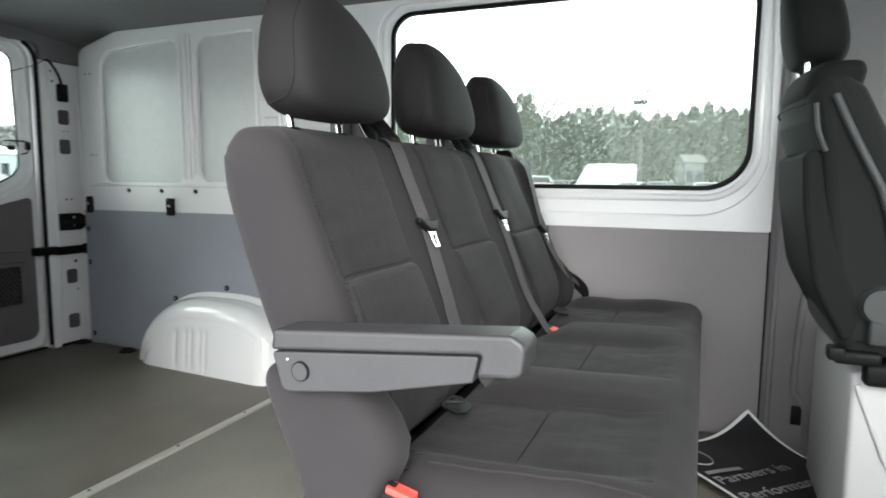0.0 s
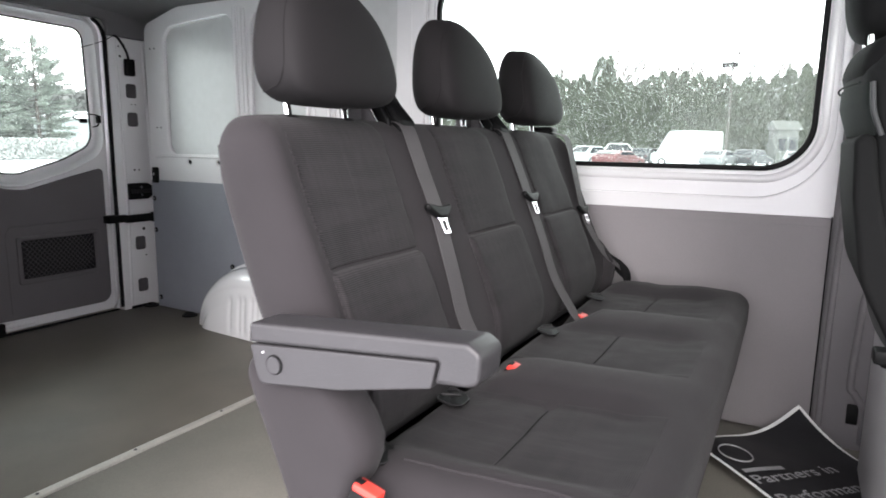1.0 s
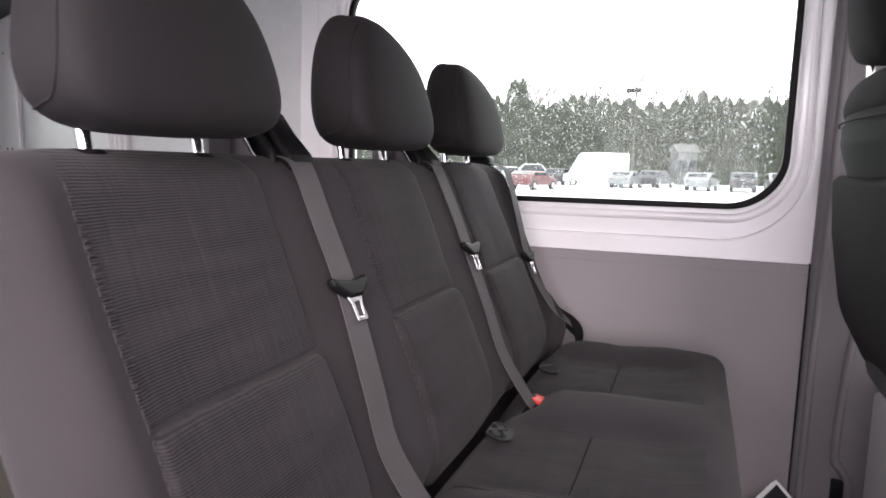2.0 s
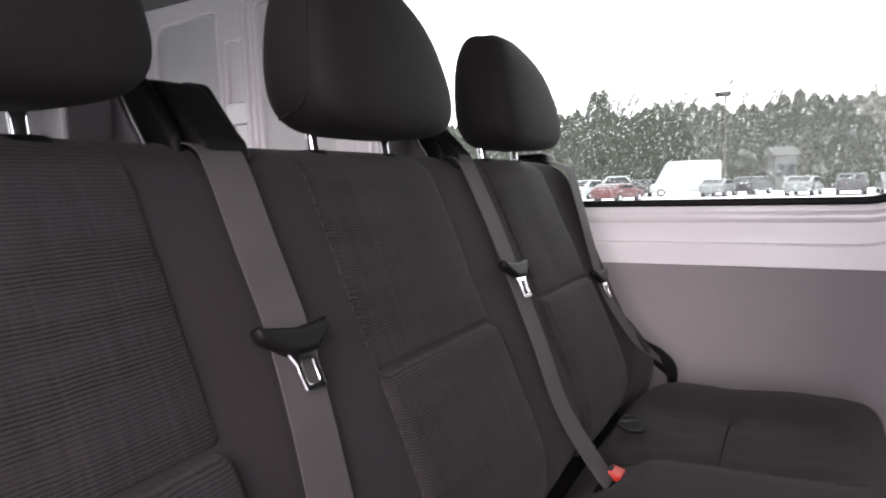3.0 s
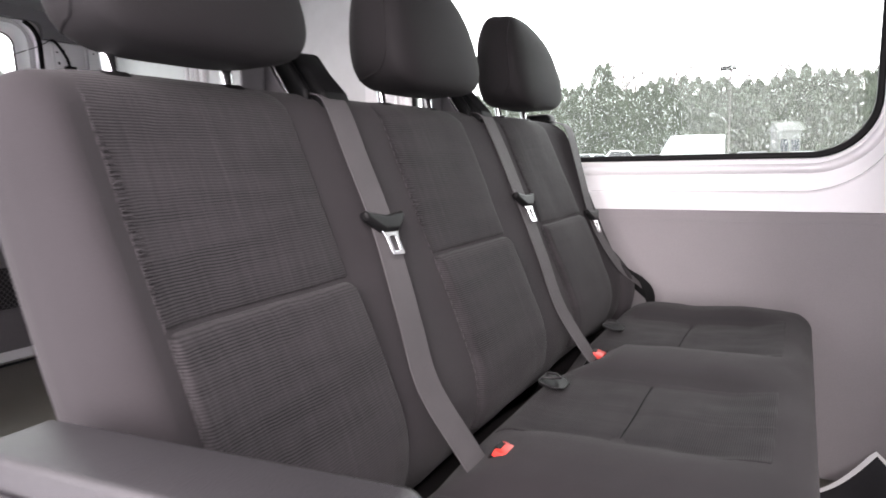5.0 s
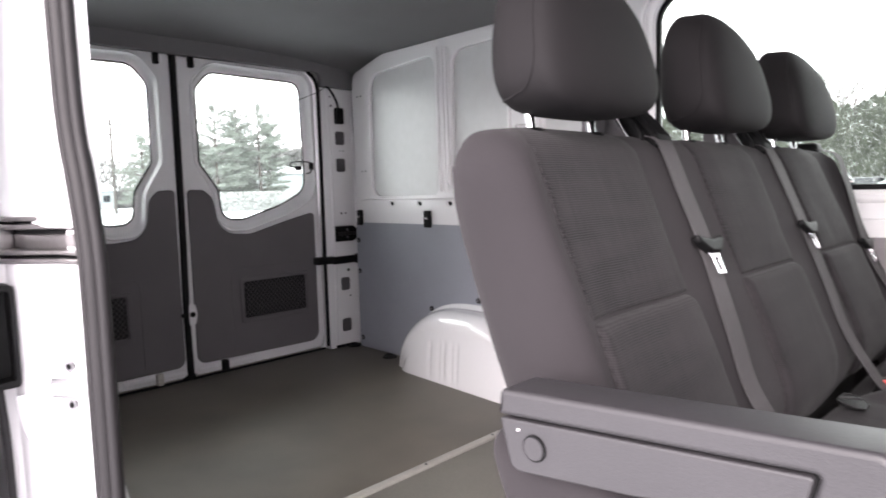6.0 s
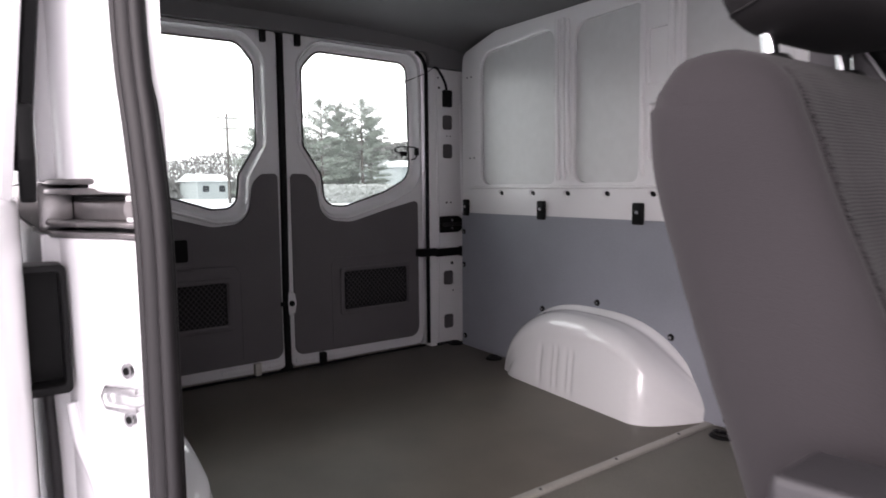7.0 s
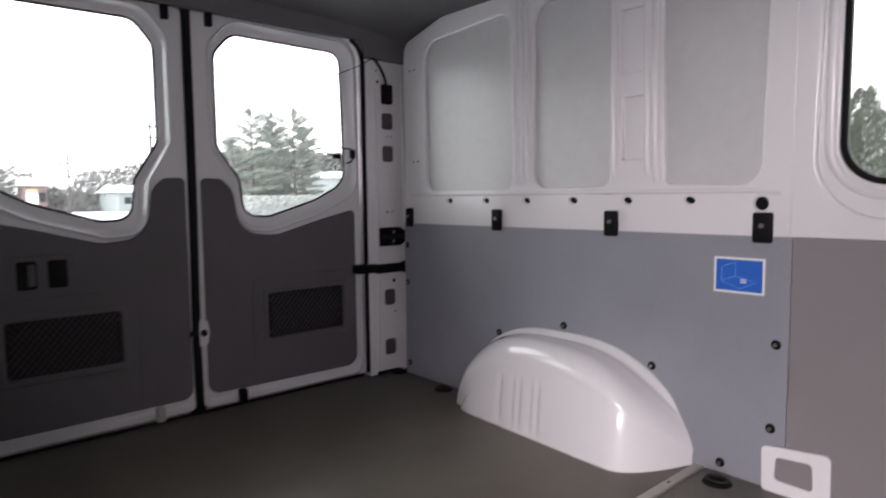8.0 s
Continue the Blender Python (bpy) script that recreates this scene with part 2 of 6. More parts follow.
def finish(mesh, mat, angle=40):
    mesh.materials.clear()
    mesh.materials.append(mat)
    mesh.polygons.foreach_set("use_smooth", [True] * len(mesh.polygons))
    mesh.set_sharp_from_angle(angle=radians(angle))
    return mesh


def thing(name, loc, label, category, group="", kind=""):
    """An Empty at the thing's base, which parents its parts."""
    ob = new(name)
    ob.location = loc
    ob.empty_display_size = 0.05
    return tagged(ob, label, category, group, kind)


def mesh_of(shape, name):
    if isinstance(shape, bmesh.types.BMesh):
        me = bpy.data.meshes.new(name)
        bmesh.ops.recalc_face_normals(shape, faces=shape.faces)
        shape.to_mesh(me)
        shape.free()
        return me
    return shape


def part(name, shape, mat, parent=None, label="", angle=40):
    """One mesh object in world coordinates, under a thing or a part."""
    me = mesh_of(shape, name)
    if mat:
        finish(me, mat, angle)
    ob = new(name, me)
    if parent:
        ob.parent = parent
        ob.matrix_parent_inverse = Matrix.Translation(-Vector(parent.location))
    return tagged(ob, label)


def solid(name, shape, mat, label, category, group="", kind="", angle=40):
    """A thing that is a single mesh."""
    return tagged(part(name, shape, mat, None, "", angle), label, category, group, kind)


def rounded(pts, n=6):
    """A closed outline from corners (u, v, radius)."""
    out, k = [], len(pts)
    for i, (u, v, r) in enumerate(pts):
        p, a, b = Vector((u, v)), Vector(pts[i - 1][:2]), Vector(pts[(i + 1) % k][:2])
        if r <= 0:
            out.append((u, v))
            continue
        da, db = (a - p).normalized(), (b - p).normalized()
        half = math.acos(max(-1, min(1, da.dot(db)))) / 2
        cut = min(r / max(math.tan(half), 1e-4), (a - p).length * 0.49, (b - p).length * 0.49)
        r = cut * math.tan(half)
        c = p + (da + db).normalized() * (r / math.sin(half))
        s, e = p + da * cut - c, p + db * cut - c
        a0 = math.atan2(s.y, s.x)
        turn = (math.atan2(e.y, e.x) - a0 + math.pi) % (2 * math.pi) - math.pi
        out += [(c.x + r * math.cos(a0 + turn * j / n), c.y + r * math.sin(a0 + turn * j / n)) for j in range(n + 1)]
    return out


def rect(u0, u1, v0, v1, r=0.0, n=6):
    return rounded([(u0, v0, r), (u1, v0, r), (u1, v1, r), (u0, v1, r)], n)


def on_y(y):
    """Outline (x, z) on a plane across y; its thickness runs both ways along y."""
    return Matrix(((1, 0, 0, 0), (0, 0, -1, y), (0, 1, 0, 0), (0, 0, 0, 1)))


def on_x(x):
    """Outline (y, z) on a plane across x."""
    return Matrix(((0, 0, 1, x), (1, 0, 0, 0), (0, 1, 0, 0), (0, 0, 0, 1)))


def on_z(z):
    return Matrix.Translation((0, 0, z))


def plate(outer, holes, depth, m, bevel=0.0, res=2):
    """A plate with an outline and openings that go through it, edges rounded by bevel."""
    cu = bpy.data.curves.new("outline", "CURVE")
    cu.dimensions, cu.fill_mode = "2D", "BOTH"
    cu.extrude, cu.bevel_depth, cu.bevel_resolution, cu.offset = depth / 2 - bevel, bevel, res, -bevel
    for line in (outer, *holes):
        sp = cu.splines.new("POLY")
        sp.points.add(len(line) - 1)
        for q, (u, v) in zip(sp.points, line):
            q.co = (u, v, 0, 1)
        sp.use_cyclic_u = True
    ob = bpy.data.objects.new("outline", cu)
    me = bpy.data.meshes.new_from_object(ob)
    bpy.data.objects.remove(ob)
    bpy.data.curves.remove(cu)
    me.transform(m)
    return me


def tube(pts, r, cyclic=False, res=4):
    """A round bar or cord along points."""
    cu = bpy.data.curves.new("cord", "CURVE")
    cu.dimensions, cu.bevel_depth, cu.bevel_resolution, cu.use_fill_caps = "3D", r, res, True
    sp = cu.splines.new("POLY")
    sp.points.add(len(pts) - 1)
    for q, c in zip(sp.points, pts):
        q.co = (*c, 1)
    sp.use_cyclic_u = cyclic
    ob = bpy.data.objects.new("cord", cu)
    me = bpy.data.meshes.new_from_object(ob)
    bpy.data.objects.remove(ob)
    bpy.data.curves.remove(cu)
    return me


def spline(pts, n=8):
    """Points of a smooth curve through pts."""
    v = [Vector(p) for p in pts]
    v = [v[0] * 2 - v[1], *v, v[-1] * 2 - v[-2]]
    out = []
    for i in range(1, len(v) - 2):
        for j in range(n):
            t = j / n
            out.append(0.5 * (2 * v[i] + (v[i + 1] - v[i - 1]) * t + (2 * v[i - 1] - 5 * v[i] + 4 * v[i + 1] - v[i + 2]) * t * t + (3 * v[i] - v[i - 1] - 3 * v[i + 1] + v[i + 2]) * t ** 3))
    return out + [v[-2]]


def rbox(x0, x1, y0, y1, z0, z1, r=0.01, seg=3, cuts=0, shape=None):
    """A box with rounded edges; shape(co) bends it."""
    bm = bmesh.new()
    bmesh.ops.create_cube(bm, size=1)
    for v in bm.verts:
        v.co = Vector(((x0 + x1) / 2 + v.co.x * (x1 - x0), (y0 + y1) / 2 + v.co.y * (y1 - y0), (z0 + z1) / 2 + v.co.z * (z1 - z0)))
    if r > 0:
        bmesh.ops.bevel(bm, geom=list(bm.edges), offset=min(r, (x1 - x0) / 2.05, (y1 - y0) / 2.05, (z1 - z0) / 2.05), segments=seg, profile=0.5, affect="EDGES", clamp_overlap=True)
    if cuts:
        long = [e for e in bm.edges if e.calc_length() > 0.04]
        bmesh.ops.subdivide_edges(bm, edges=long, cuts=cuts, use_grid_fill=True)
    if shape:
        for v in bm.verts:
            v.co = shape(v.co)
    return bm


def cyl(a, b, r, seg=16, r2=None):
    """A round bar from a to b, with closed ends."""
    bm = bmesh.new()
    a, b = Vector(a), Vector(b)
    bmesh.ops.create_cone(bm, cap_ends=True, segments=seg, radius1=r, radius2=r if r2 is None else r2, depth=(b - a).length)
    m = Matrix.Translation((a + b) / 2) @ (b - a).to_track_quat("Z", "Y").to_matrix().to_4x4()
    bmesh.ops.transform(bm, matrix=m, verts=bm.verts)
    return bm


def merge(*shapes):
    bm = bmesh.new()
    for s in shapes:
        me = mesh_of(s, "piece")
        bm.from_mesh(me)
        bpy.data.meshes.remove(me)
    return bm


def grid_mesh(f, nu, nv, close_u=False):
    """A sheet from f(u, v), u and v from 0 to 1."""
    bm = bmesh.new()
    rows = [[bm.verts.new(f(i / (nu - (0 if close_u else 1)), j / (nv - 1))) for j in range(nv)] for i in range(nu)]
    for i in range(nu if close_u else nu - 1):
        for j in range(nv - 1):
            bm.faces.new((rows[i][j], rows[(i + 1) % nu][j], rows[(i + 1) % nu][j + 1], rows[i][j + 1]))
    return bm


def lettering(text, size, m, depth=0.0004):
    """Letters of the built-in font, as a mesh."""
    cu = bpy.data.curves.new("letters", "FONT")
    cu.body, cu.size, cu.extrude = text, size, depth
    ob = bpy.data.objects.new("letters", cu)
    me = bpy.data.meshes.new_from_object(ob)
    bpy.data.objects.remove(ob)
    bpy.data.curves.remove(cu)
    me.transform(m)
    return me

# ---- ground ----
solid("ground", plate(rect(-1500, 1500, -1500, 1500), [], 0.2, on_z(-0.75)), SNOW, "trodden snow over a flat car park", "ground", kind="structure")

# ---- van floor ----
floor = solid("floor", rbox(-0.055, 1.362, -0.925, 0.925, -0.04, 0.0, 0.004, 2), FLOOR, "olive-grey load floor covering with fine grain", "floor", kind="structure")
part("front_floor", rbox(1.394, 4.3, -0.925, 0.925, -0.04, -0.001, 0.004, 2), FLOOR_FRONT, floor, "lighter worn grey floor covering")
strip = part("joint_strip", rbox(1.364, 1.392, -0.90, 0.88, -0.03, 0.004, 0.003, 2), STRIP, floor, "worn aluminium strip")
for y in (-0.75, -0.46, -0.2, 0.1, 0.4, 0.7):
    part("strip_screw", cyl((1.378, y, 0.003), (1.378, y, 0.0065), 0.005, 12, 0.0035), PLUG, strip)
part("rear_sill", rbox(-0.075, -0.057, -0.72, 0.72, -0.05, 0.006, 0.003, 2), STRIP, floor, "pale metal edge of the load floor")
part("underbody", rbox(-0.06, 4.3, -0.93, 0.93, -0.28, -0.05, 0.02, 2), BLACK, floor)


def tie_down(x, y, r=0.038):
    ob = thing("tie_down", (x, y, 0), "black oval lashing eye sunk in the floor", "lashing eye", "lashing eyes in the floor")
    part("dish", cyl((x, y, -0.001), (x, y, 0.005), r, 24, r * 0.88), BLACK, ob)
    part("ring", tube([(x + 0.72 * r * math.cos(a), y + 0.5 * r * math.sin(a), 0.009) for a in [k * math.pi / 10 for k in range(20)]], 0.004, True), RUBBER, ob)


for x, y in ((0.355, 0.815), (0.03, 0.845), (1.461, 0.801)):
    tie_down(x, y)

# ---- side wall with the large window ----
Y_WALL = 0.87
wall_left = thing("wall_left", (1.5, Y_WALL, 0), "white painted steel side wall with pressed recesses", "wall", kind="structure")
bays = [rounded([(0.195, 0.785, 0.06), (0.665, 0.785, 0.03), (0.655, 1.405, 0.05), (0.195, 1.375, 0.08)], 8),
        rounded([(0.765, 0.79, 0.06), (1.07, 0.79, 0.03), (1.075, 1.41, 0.03), (0.765, 1.40, 0.07)], 8),
        rounded([(1.255, 0.795, 0.02), (1.52, 0.785, 0.06), (1.53, 1.41, 0.05), (1.235, 1.41, 0.02)], 8)]
small = [rect(1.115, 1.185, 0.87, 1.055, 0.006), rect(1.105, 1.185, 1.125, 1.31, 0.006)]
window_recess = rounded([(1.645, 0.704, 0.15), (2.988, 0.704, 0.20), (2.972, 1.445, 0.08), (1.655, 1.445, 0.10)], 10)
holes = [[(x + 0.014 * math.cos(a) - 0.003 * math.sin(a), 0.747 + 0.0095 * math.sin(a)) for a in [k * math.pi / 9 for k in range(18)]] for x in (0.34, 0.54, 0.737, 0.935, 1.135, 1.332)]
holes.append([(1.524 + 0.017 * math.cos(k * math.pi / 10), 0.738 + 0.017 * math.sin(k * math.pi / 10)) for k in range(20)])
wall_outline = rounded([(0.056, -0.03, 0), (3.01, -0.03, 0), (3.01, 1.47, 0), (0.30, 1.465, 0.25), (0.062, 1.40, 0.06), (0.056, 1.33, 0.02)], 8)
part("inner_panel", plate(wall_outline, bays + small + [window_recess] + holes, 0.024, on_y(Y_WALL + 0.012), 0.006, 3), WHITE, wall_left)
part("outer_skin", plate(rect(-0.06, 3.03, -0.3, 1.5), [rect(1.68, 2.95, 0.77, 1.44, 0.09, 10)], 0.012, on_y(Y_WALL + 0.088)), WHITE, wall_left)
for k, b in enumerate(bays):
    u0, u1, v0, v1 = min(p[0] for p in b), max(p[0] for p in b), min(p[1] for p in b), max(p[1] for p in b)
    part("bay_panel", plate(rect(u0 - 0.02, u1 + 0.02, v0 - 0.02, v1 + 0.01, 0.02), [], 0.006, on_y(Y_WALL + 0.021)), DIM_WHITE, wall_left)
for b in small:
    u0, u1, v0, v1 = b[0][0], max(p[0] for p in b), min(p[1] for p in b), max(p[1] for p in b)
    part("pocket_panel", plate(rect(u0 - 0.01, u1 + 0.01, v0 - 0.01, v1 + 0.01), [], 0.005, on_y(Y_WALL + 0.018)), WHITE, wall_left)
# pressed beads between the bays
for x, z0, z1 in ((0.69, 0.80, 1.43), (0.722, 0.80, 1.43), (0.745, 0.82, 1.42), (1.093, 0.81, 1.40), (1.205, 0.82, 1.40), (1.232, 0.80, 1.42)):
    part("pressed_bead", tube([(x, Y_WALL + 0.004, z0), (x - 0.004, Y_WALL - 0.001, z0 + 0.03), (x - 0.012, Y_WALL - 0.001, z1 - 0.03), (x - 0.014, Y_WALL + 0.004, z1)], 0.010), WHITE, wall_left)
part("pressed_bead", tube([(0.10, Y_WALL + 0.003, 0.765), (0.16, Y_WALL - 0.001, 0.772), (1.50, Y_WALL - 0.001, 0.772), (1.57, Y_WALL + 0.003, 0.765)], 0.006), WHITE, wall_left)
part("panel_joint", rbox(1.594, 1.598, Y_WALL - 0.003, Y_WALL + 0.002, 0.66, 1.45, 0.0015, 2), WHITE, wall_left)
for x, z in ((0.10, 1.285), (0.13, 1.285), (0.12, 0.91), (0.15, 0.91)):
    part("small_hole", cyl((x, Y_WALL - 0.0015, z), (x, Y_WALL + 0.004, z), 0.004, 10), BLACK, wall_left)
# black discs and a black sheet stand in for shade inside the holes
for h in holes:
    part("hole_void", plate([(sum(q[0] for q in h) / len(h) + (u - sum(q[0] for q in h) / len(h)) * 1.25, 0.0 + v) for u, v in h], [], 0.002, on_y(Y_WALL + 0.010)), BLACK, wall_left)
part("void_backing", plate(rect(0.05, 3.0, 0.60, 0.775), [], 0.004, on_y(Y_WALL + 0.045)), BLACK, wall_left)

# window set in the wall
window_1 = thing("window_1", (2.31, Y_WALL + 0.04, 0.795), "wide fixed side window wet with rain, black rubber rim", "window", kind="structure")
glass_line = rounded([(1.705, 0.797, 0.09), (2.922, 0.797, 0.125), (2.925, 1.41, 0.07), (1.705, 1.41, 0.08)], 12)
seal_line = rounded([(1.690, 0.782, 0.10), (2.937, 0.782, 0.135), (2.94, 1.425, 0.08), (1.690, 1.425, 0.09)], 12)
out_line = rounded([(1.635, 0.694, 0.15), (2.998, 0.694, 0.20), (2.982, 1.455, 0.08), (1.645, 1.455, 0.10)], 10)
part("window_frame", plate(out_line, [seal_line], 0.014, on_y(Y_WALL + 0.026), 0.004, 3), WHITE, window_1, "white pressed surround")
bead_line = rounded([(1.672, 0.758, 0.12), (2.955, 0.758, 0.155), (2.955, 1.44, 0.08), (1.668, 1.44, 0.10)], 12)
part("surround_bead", tube([(u, Y_WALL + 0.026, v) for u, v in bead_line], 0.014, True, 6), WHITE, window_1)
part("rubber_rim", plate(seal_line, [glass_line], 0.02, on_y(Y_WALL + 0.034), 0.004, 2), BLACK, window_1, "black rubber rim")
pane = part("pane", plate(seal_line, [], 0.003, on_y(Y_WALL + 0.042)), GLASS, window_1, "clear glass")
pane.visible_shadow = False

# slate lining with its fixings
arch_cut = [(0.91 + 0.43 * math.cos(k * math.pi / 24), 0.275 * math.sin(k * math.pi / 24) ** 0.8 - 0.002) for k in range(25)]
lining = thing("wall_lining", (0.85, Y_WALL, 0), "slate-grey lining board along the load floor", "wall lining", kind="structure")
lining_outline = [(0.062, 0.002), (0.485, 0.002)] + arch_cut[::-1] + [(1.375, 0.002), (1.604, 0.002), (1.604, 0.655), (0.062, 0.652)]
part("board", plate(lining_outline, [], 0.006, on_y(Y_WALL - 0.0045), 0.0015, 1), LINING, lining)
for x, s in ((0.101, 0.036), (0.606, 0.043), (1.087, 0.045), (1.534, 0.048)):
    clip = part("clip", rbox(x - s / 2, x + s / 2, Y_WALL - 0.02, Y_WALL - 0.001, 0.638, 0.716, 0.006, 3), BLACK, lining, "black plastic clip")
    part("clip_screw", cyl((x, Y_WALL - 0.020, 0.682), (x, Y_WALL - 0.0235, 0.682), 0.008, 14, 0.006), STEEL, clip)
for x, z in ((0.614, 0.264), (0.907, 0.332), (1.23, 0.259), (1.574, 0.380), (1.567, 0.16), (0.085, 0.05), (0.43, 0.045), (0.078, 0.56), (0.078, 0.40), (1.44, 0.03)):
    screw = part("screw", cyl((x, Y_WALL - 0.007, z), (x, Y_WALL - 0.013, z), 0.013, 16, 0.010), BLACK, lining, "black washer screw")
    part("screw_head", cyl((x, Y_WALL - 0.0125, z), (x, Y_WALL - 0.0155, z), 0.006, 12, 0.005), STEEL, screw)
for x, z in ((0.42, 0.385), (1.355, 0.325)):
    part("board_dimple", cyl((x, Y_WALL - 0.0075, z), (x, Y_WALL - 0.0085, z), 0.012, 16, 0.008), LINING, lining)

sticker = thing("sticker", (1.477, Y_WALL - 0.008, 0.505), "blue sticker with white rim and a pale line drawing", "sticker")
part("rim", plate(rect(1.411, 1.543, 0.502, 0.597, 0.002), [], 0.0012, on_y(Y_WALL - 0.0085)), PRINT, sticker)
part("field", plate(rect(1.417, 1.537, 0.508, 0.591, 0.001), [], 0.0012, on_y(Y_WALL - 0.0093)), BLUE, sticker)
draw = [(1.432, 0.532), (1.432, 0.570), (1.468, 0.585), (1.468, 0.548), (1.432, 0.532), (1.480, 0.514), (1.522, 0.534), (1.468, 0.548)]
part("drawing", tube([(u, Y_WALL - 0.0100, v) for u, v in draw], 0.0008, False, 1), PALE_BLUE, sticker)
for v in (0.531, 0.537):
    part("drawing_mark", rbox(1.482, 1.497, Y_WALL - 0.0106, Y_WALL - 0.0099, v, v + 0.003, 0), PRINT, sticker)

# trim behind the bench and up to the pillar
side_trim = thing("side_trim", (2.3, Y_WALL, 0), "warm grey plastic side trim below the window", "wall trim", kind="structure")
part("panel", plate(rounded([(1.607, 0.10, 0.004), (1.69, 0.10, 0.012), (1.69, 0.003, 0.002), (3.003, 0.003, 0.002), (3.003, 0.656, 0.004), (1.607, 0.656, 0.004)], 4), [], 0.012, on_y(Y_WALL - 0.007), 0.003, 2), TRIM, side_trim)
part("panel_groove", rbox(1.62, 2.995, Y_WALL - 0.0136, Y_WALL - 0.0128, 0.628, 0.631, 0.0004, 1), TRIM, side_trim)
bracket = solid("anchor_plate", plate(rounded([(1.555, 0.0, 0.01), (1.715, 0.0, 0.015), (1.713, 0.132, 0.015), (1.552, 0.118, 0.015)]), [rounded([(1.585, 0.035, 0.012), (1.675, 0.03, 0.012), (1.672, 0.10, 0.012), (1.588, 0.095, 0.012)])], 0.008, on_y(Y_WALL - 0.020), 0.002, 2), WHITE, "white anchor plate with a rounded opening, at the wall's foot", "bracket")
part("opening_back", plate(rect(1.56, 1.70, 0.005, 0.115, 0.004), [], 0.004, on_y(Y_WALL - 0.012)), TRIM, bracket)

# B pillar trim
pillar_b = thing("pillar_trim", (3.1, Y_WALL, 0), "tall warm grey plastic trim on the door pillar", "pillar trim", kind="structure")
part("cover", plate(rounded([(2.996, -0.03, 0), (3.30, -0.03, 0), (3.26, 1.47, 0), (3.004, 1.47, 0)]), [], 0.11, on_y(Y_WALL + 0.025), 0.02, 4), PILLAR_TRIM, pillar_b)
part("seam_shadow_gap", rbox(2.9945, 2.9985, Y_WALL - 0.018, Y_WALL - 0.004, 0.0, 0.66, 0.002, 1), BLACK, pillar_b)
part("edge_fold", tube(spline([(3.018, Y_WALL - 0.028, 0.02), (3.018, Y_WALL - 0.030, 0.3), (3.022, Y_WALL - 0.030, 0.7), (3.030, Y_WALL - 0.028, 1.3)]), 0.009), PILLAR_TRIM, pillar_b)
part("edge_fold", tube(spline([(3.125, Y_WALL - 0.026, 0.02), (3.122, Y_WALL - 0.032, 0.12), (3.098, Y_WALL - 0.034, 0.165), (3.085, Y_WALL - 0.034, 0.20), (3.092, Y_WALL - 0.033, 0.40), (3.105, Y_WALL - 0.026, 0.55)]), 0.010), PILLAR_TRIM, pillar_b)
part("belt_slot", rbox(3.083, 3.112, Y_WALL - 0.036, Y_WALL - 0.028, 0.075, 0.135, 0.004, 2), BLACK, pillar_b)

# cab side beyond the pillar, closed all round
wall_cab = thing("wall_cab", (3.8, 0, 0), "plain grey cab walls, unseen in front, with openings sized for light", "wall", kind="structure")
for s in (1, -1):
    part("cab_side", plate(rect(3.27 if s > 0 else 3.02, 4.45, -0.3, 1.5), [rect(3.36, 4.40, 0.58, 1.44, 0.08)], 0.05, on_y(s * 0.93)), CAB, wall_cab)
    cab_pane = part("cab_pane", plate(rect(3.35, 4.41, 0.57, 1.45, 0.08), [], 0.003, on_y(s * 0.93)), GLASS, wall_cab)
    cab_pane.visible_shadow = False
# unseen front wall; its opening is sized to limit light on the bench
part("cab_front", plate(rect(-0.96, 0.96, -0.3, 1.5), [rect(-0.75, 0.75, 0.78, 1.28, 0.1)], 0.05, on_x(4.46)), CAB, wall_cab)

# ---- ceiling ----


def ceiling_shape(u, v):
    y = -0.95 + 1.9 * v
    x = -0.01 + 4.47 * u
    rise = 0.055 * (1 - abs(y / 0.95) ** 3)
    sag = 0.045 * max(0.0, 1 - u * 18) ** 2
    return Vector((x, y, 1.452 + rise - sag))


solid("ceiling", merge(grid_mesh(ceiling_shape, 60, 31), rbox(-0.06, 4.48, -0.97, 0.97, 1.515, 1.55, 0.01)), HEADLINER, "soft grey headliner, gently arched", "ceiling", kind="structure")

# ---- rear end: frame, pillars, two doors ----
rear_frame = thing("wall_rear", (0, 0, 0), "white rear door frame with grey headliner above", "wall", kind="structure")
opening = rounded([(-0.715, 0.0, 0.03), (0.715, 0.0, 0.03), (0.715, 1.425, 0.12), (-0.715, 1.425, 0.12)], 10)
part("header", plate(rounded([(-0.93, 1.335, 0), (-0.7155, 1.335, 0), (-0.7155, 1.30, 0), (-0.7155, 1.402, 0.10), (0.7155, 1.402, 0.10), (0.7155, 1.335, 0), (0.93, 1.335, 0), (0.93, 1.52, 0), (-0.93, 1.52, 0)], 10), [], 0.03, on_x(-0.004), 0.004, 2), HEADLINER, rear_frame, "grey headliner edge over the doors")
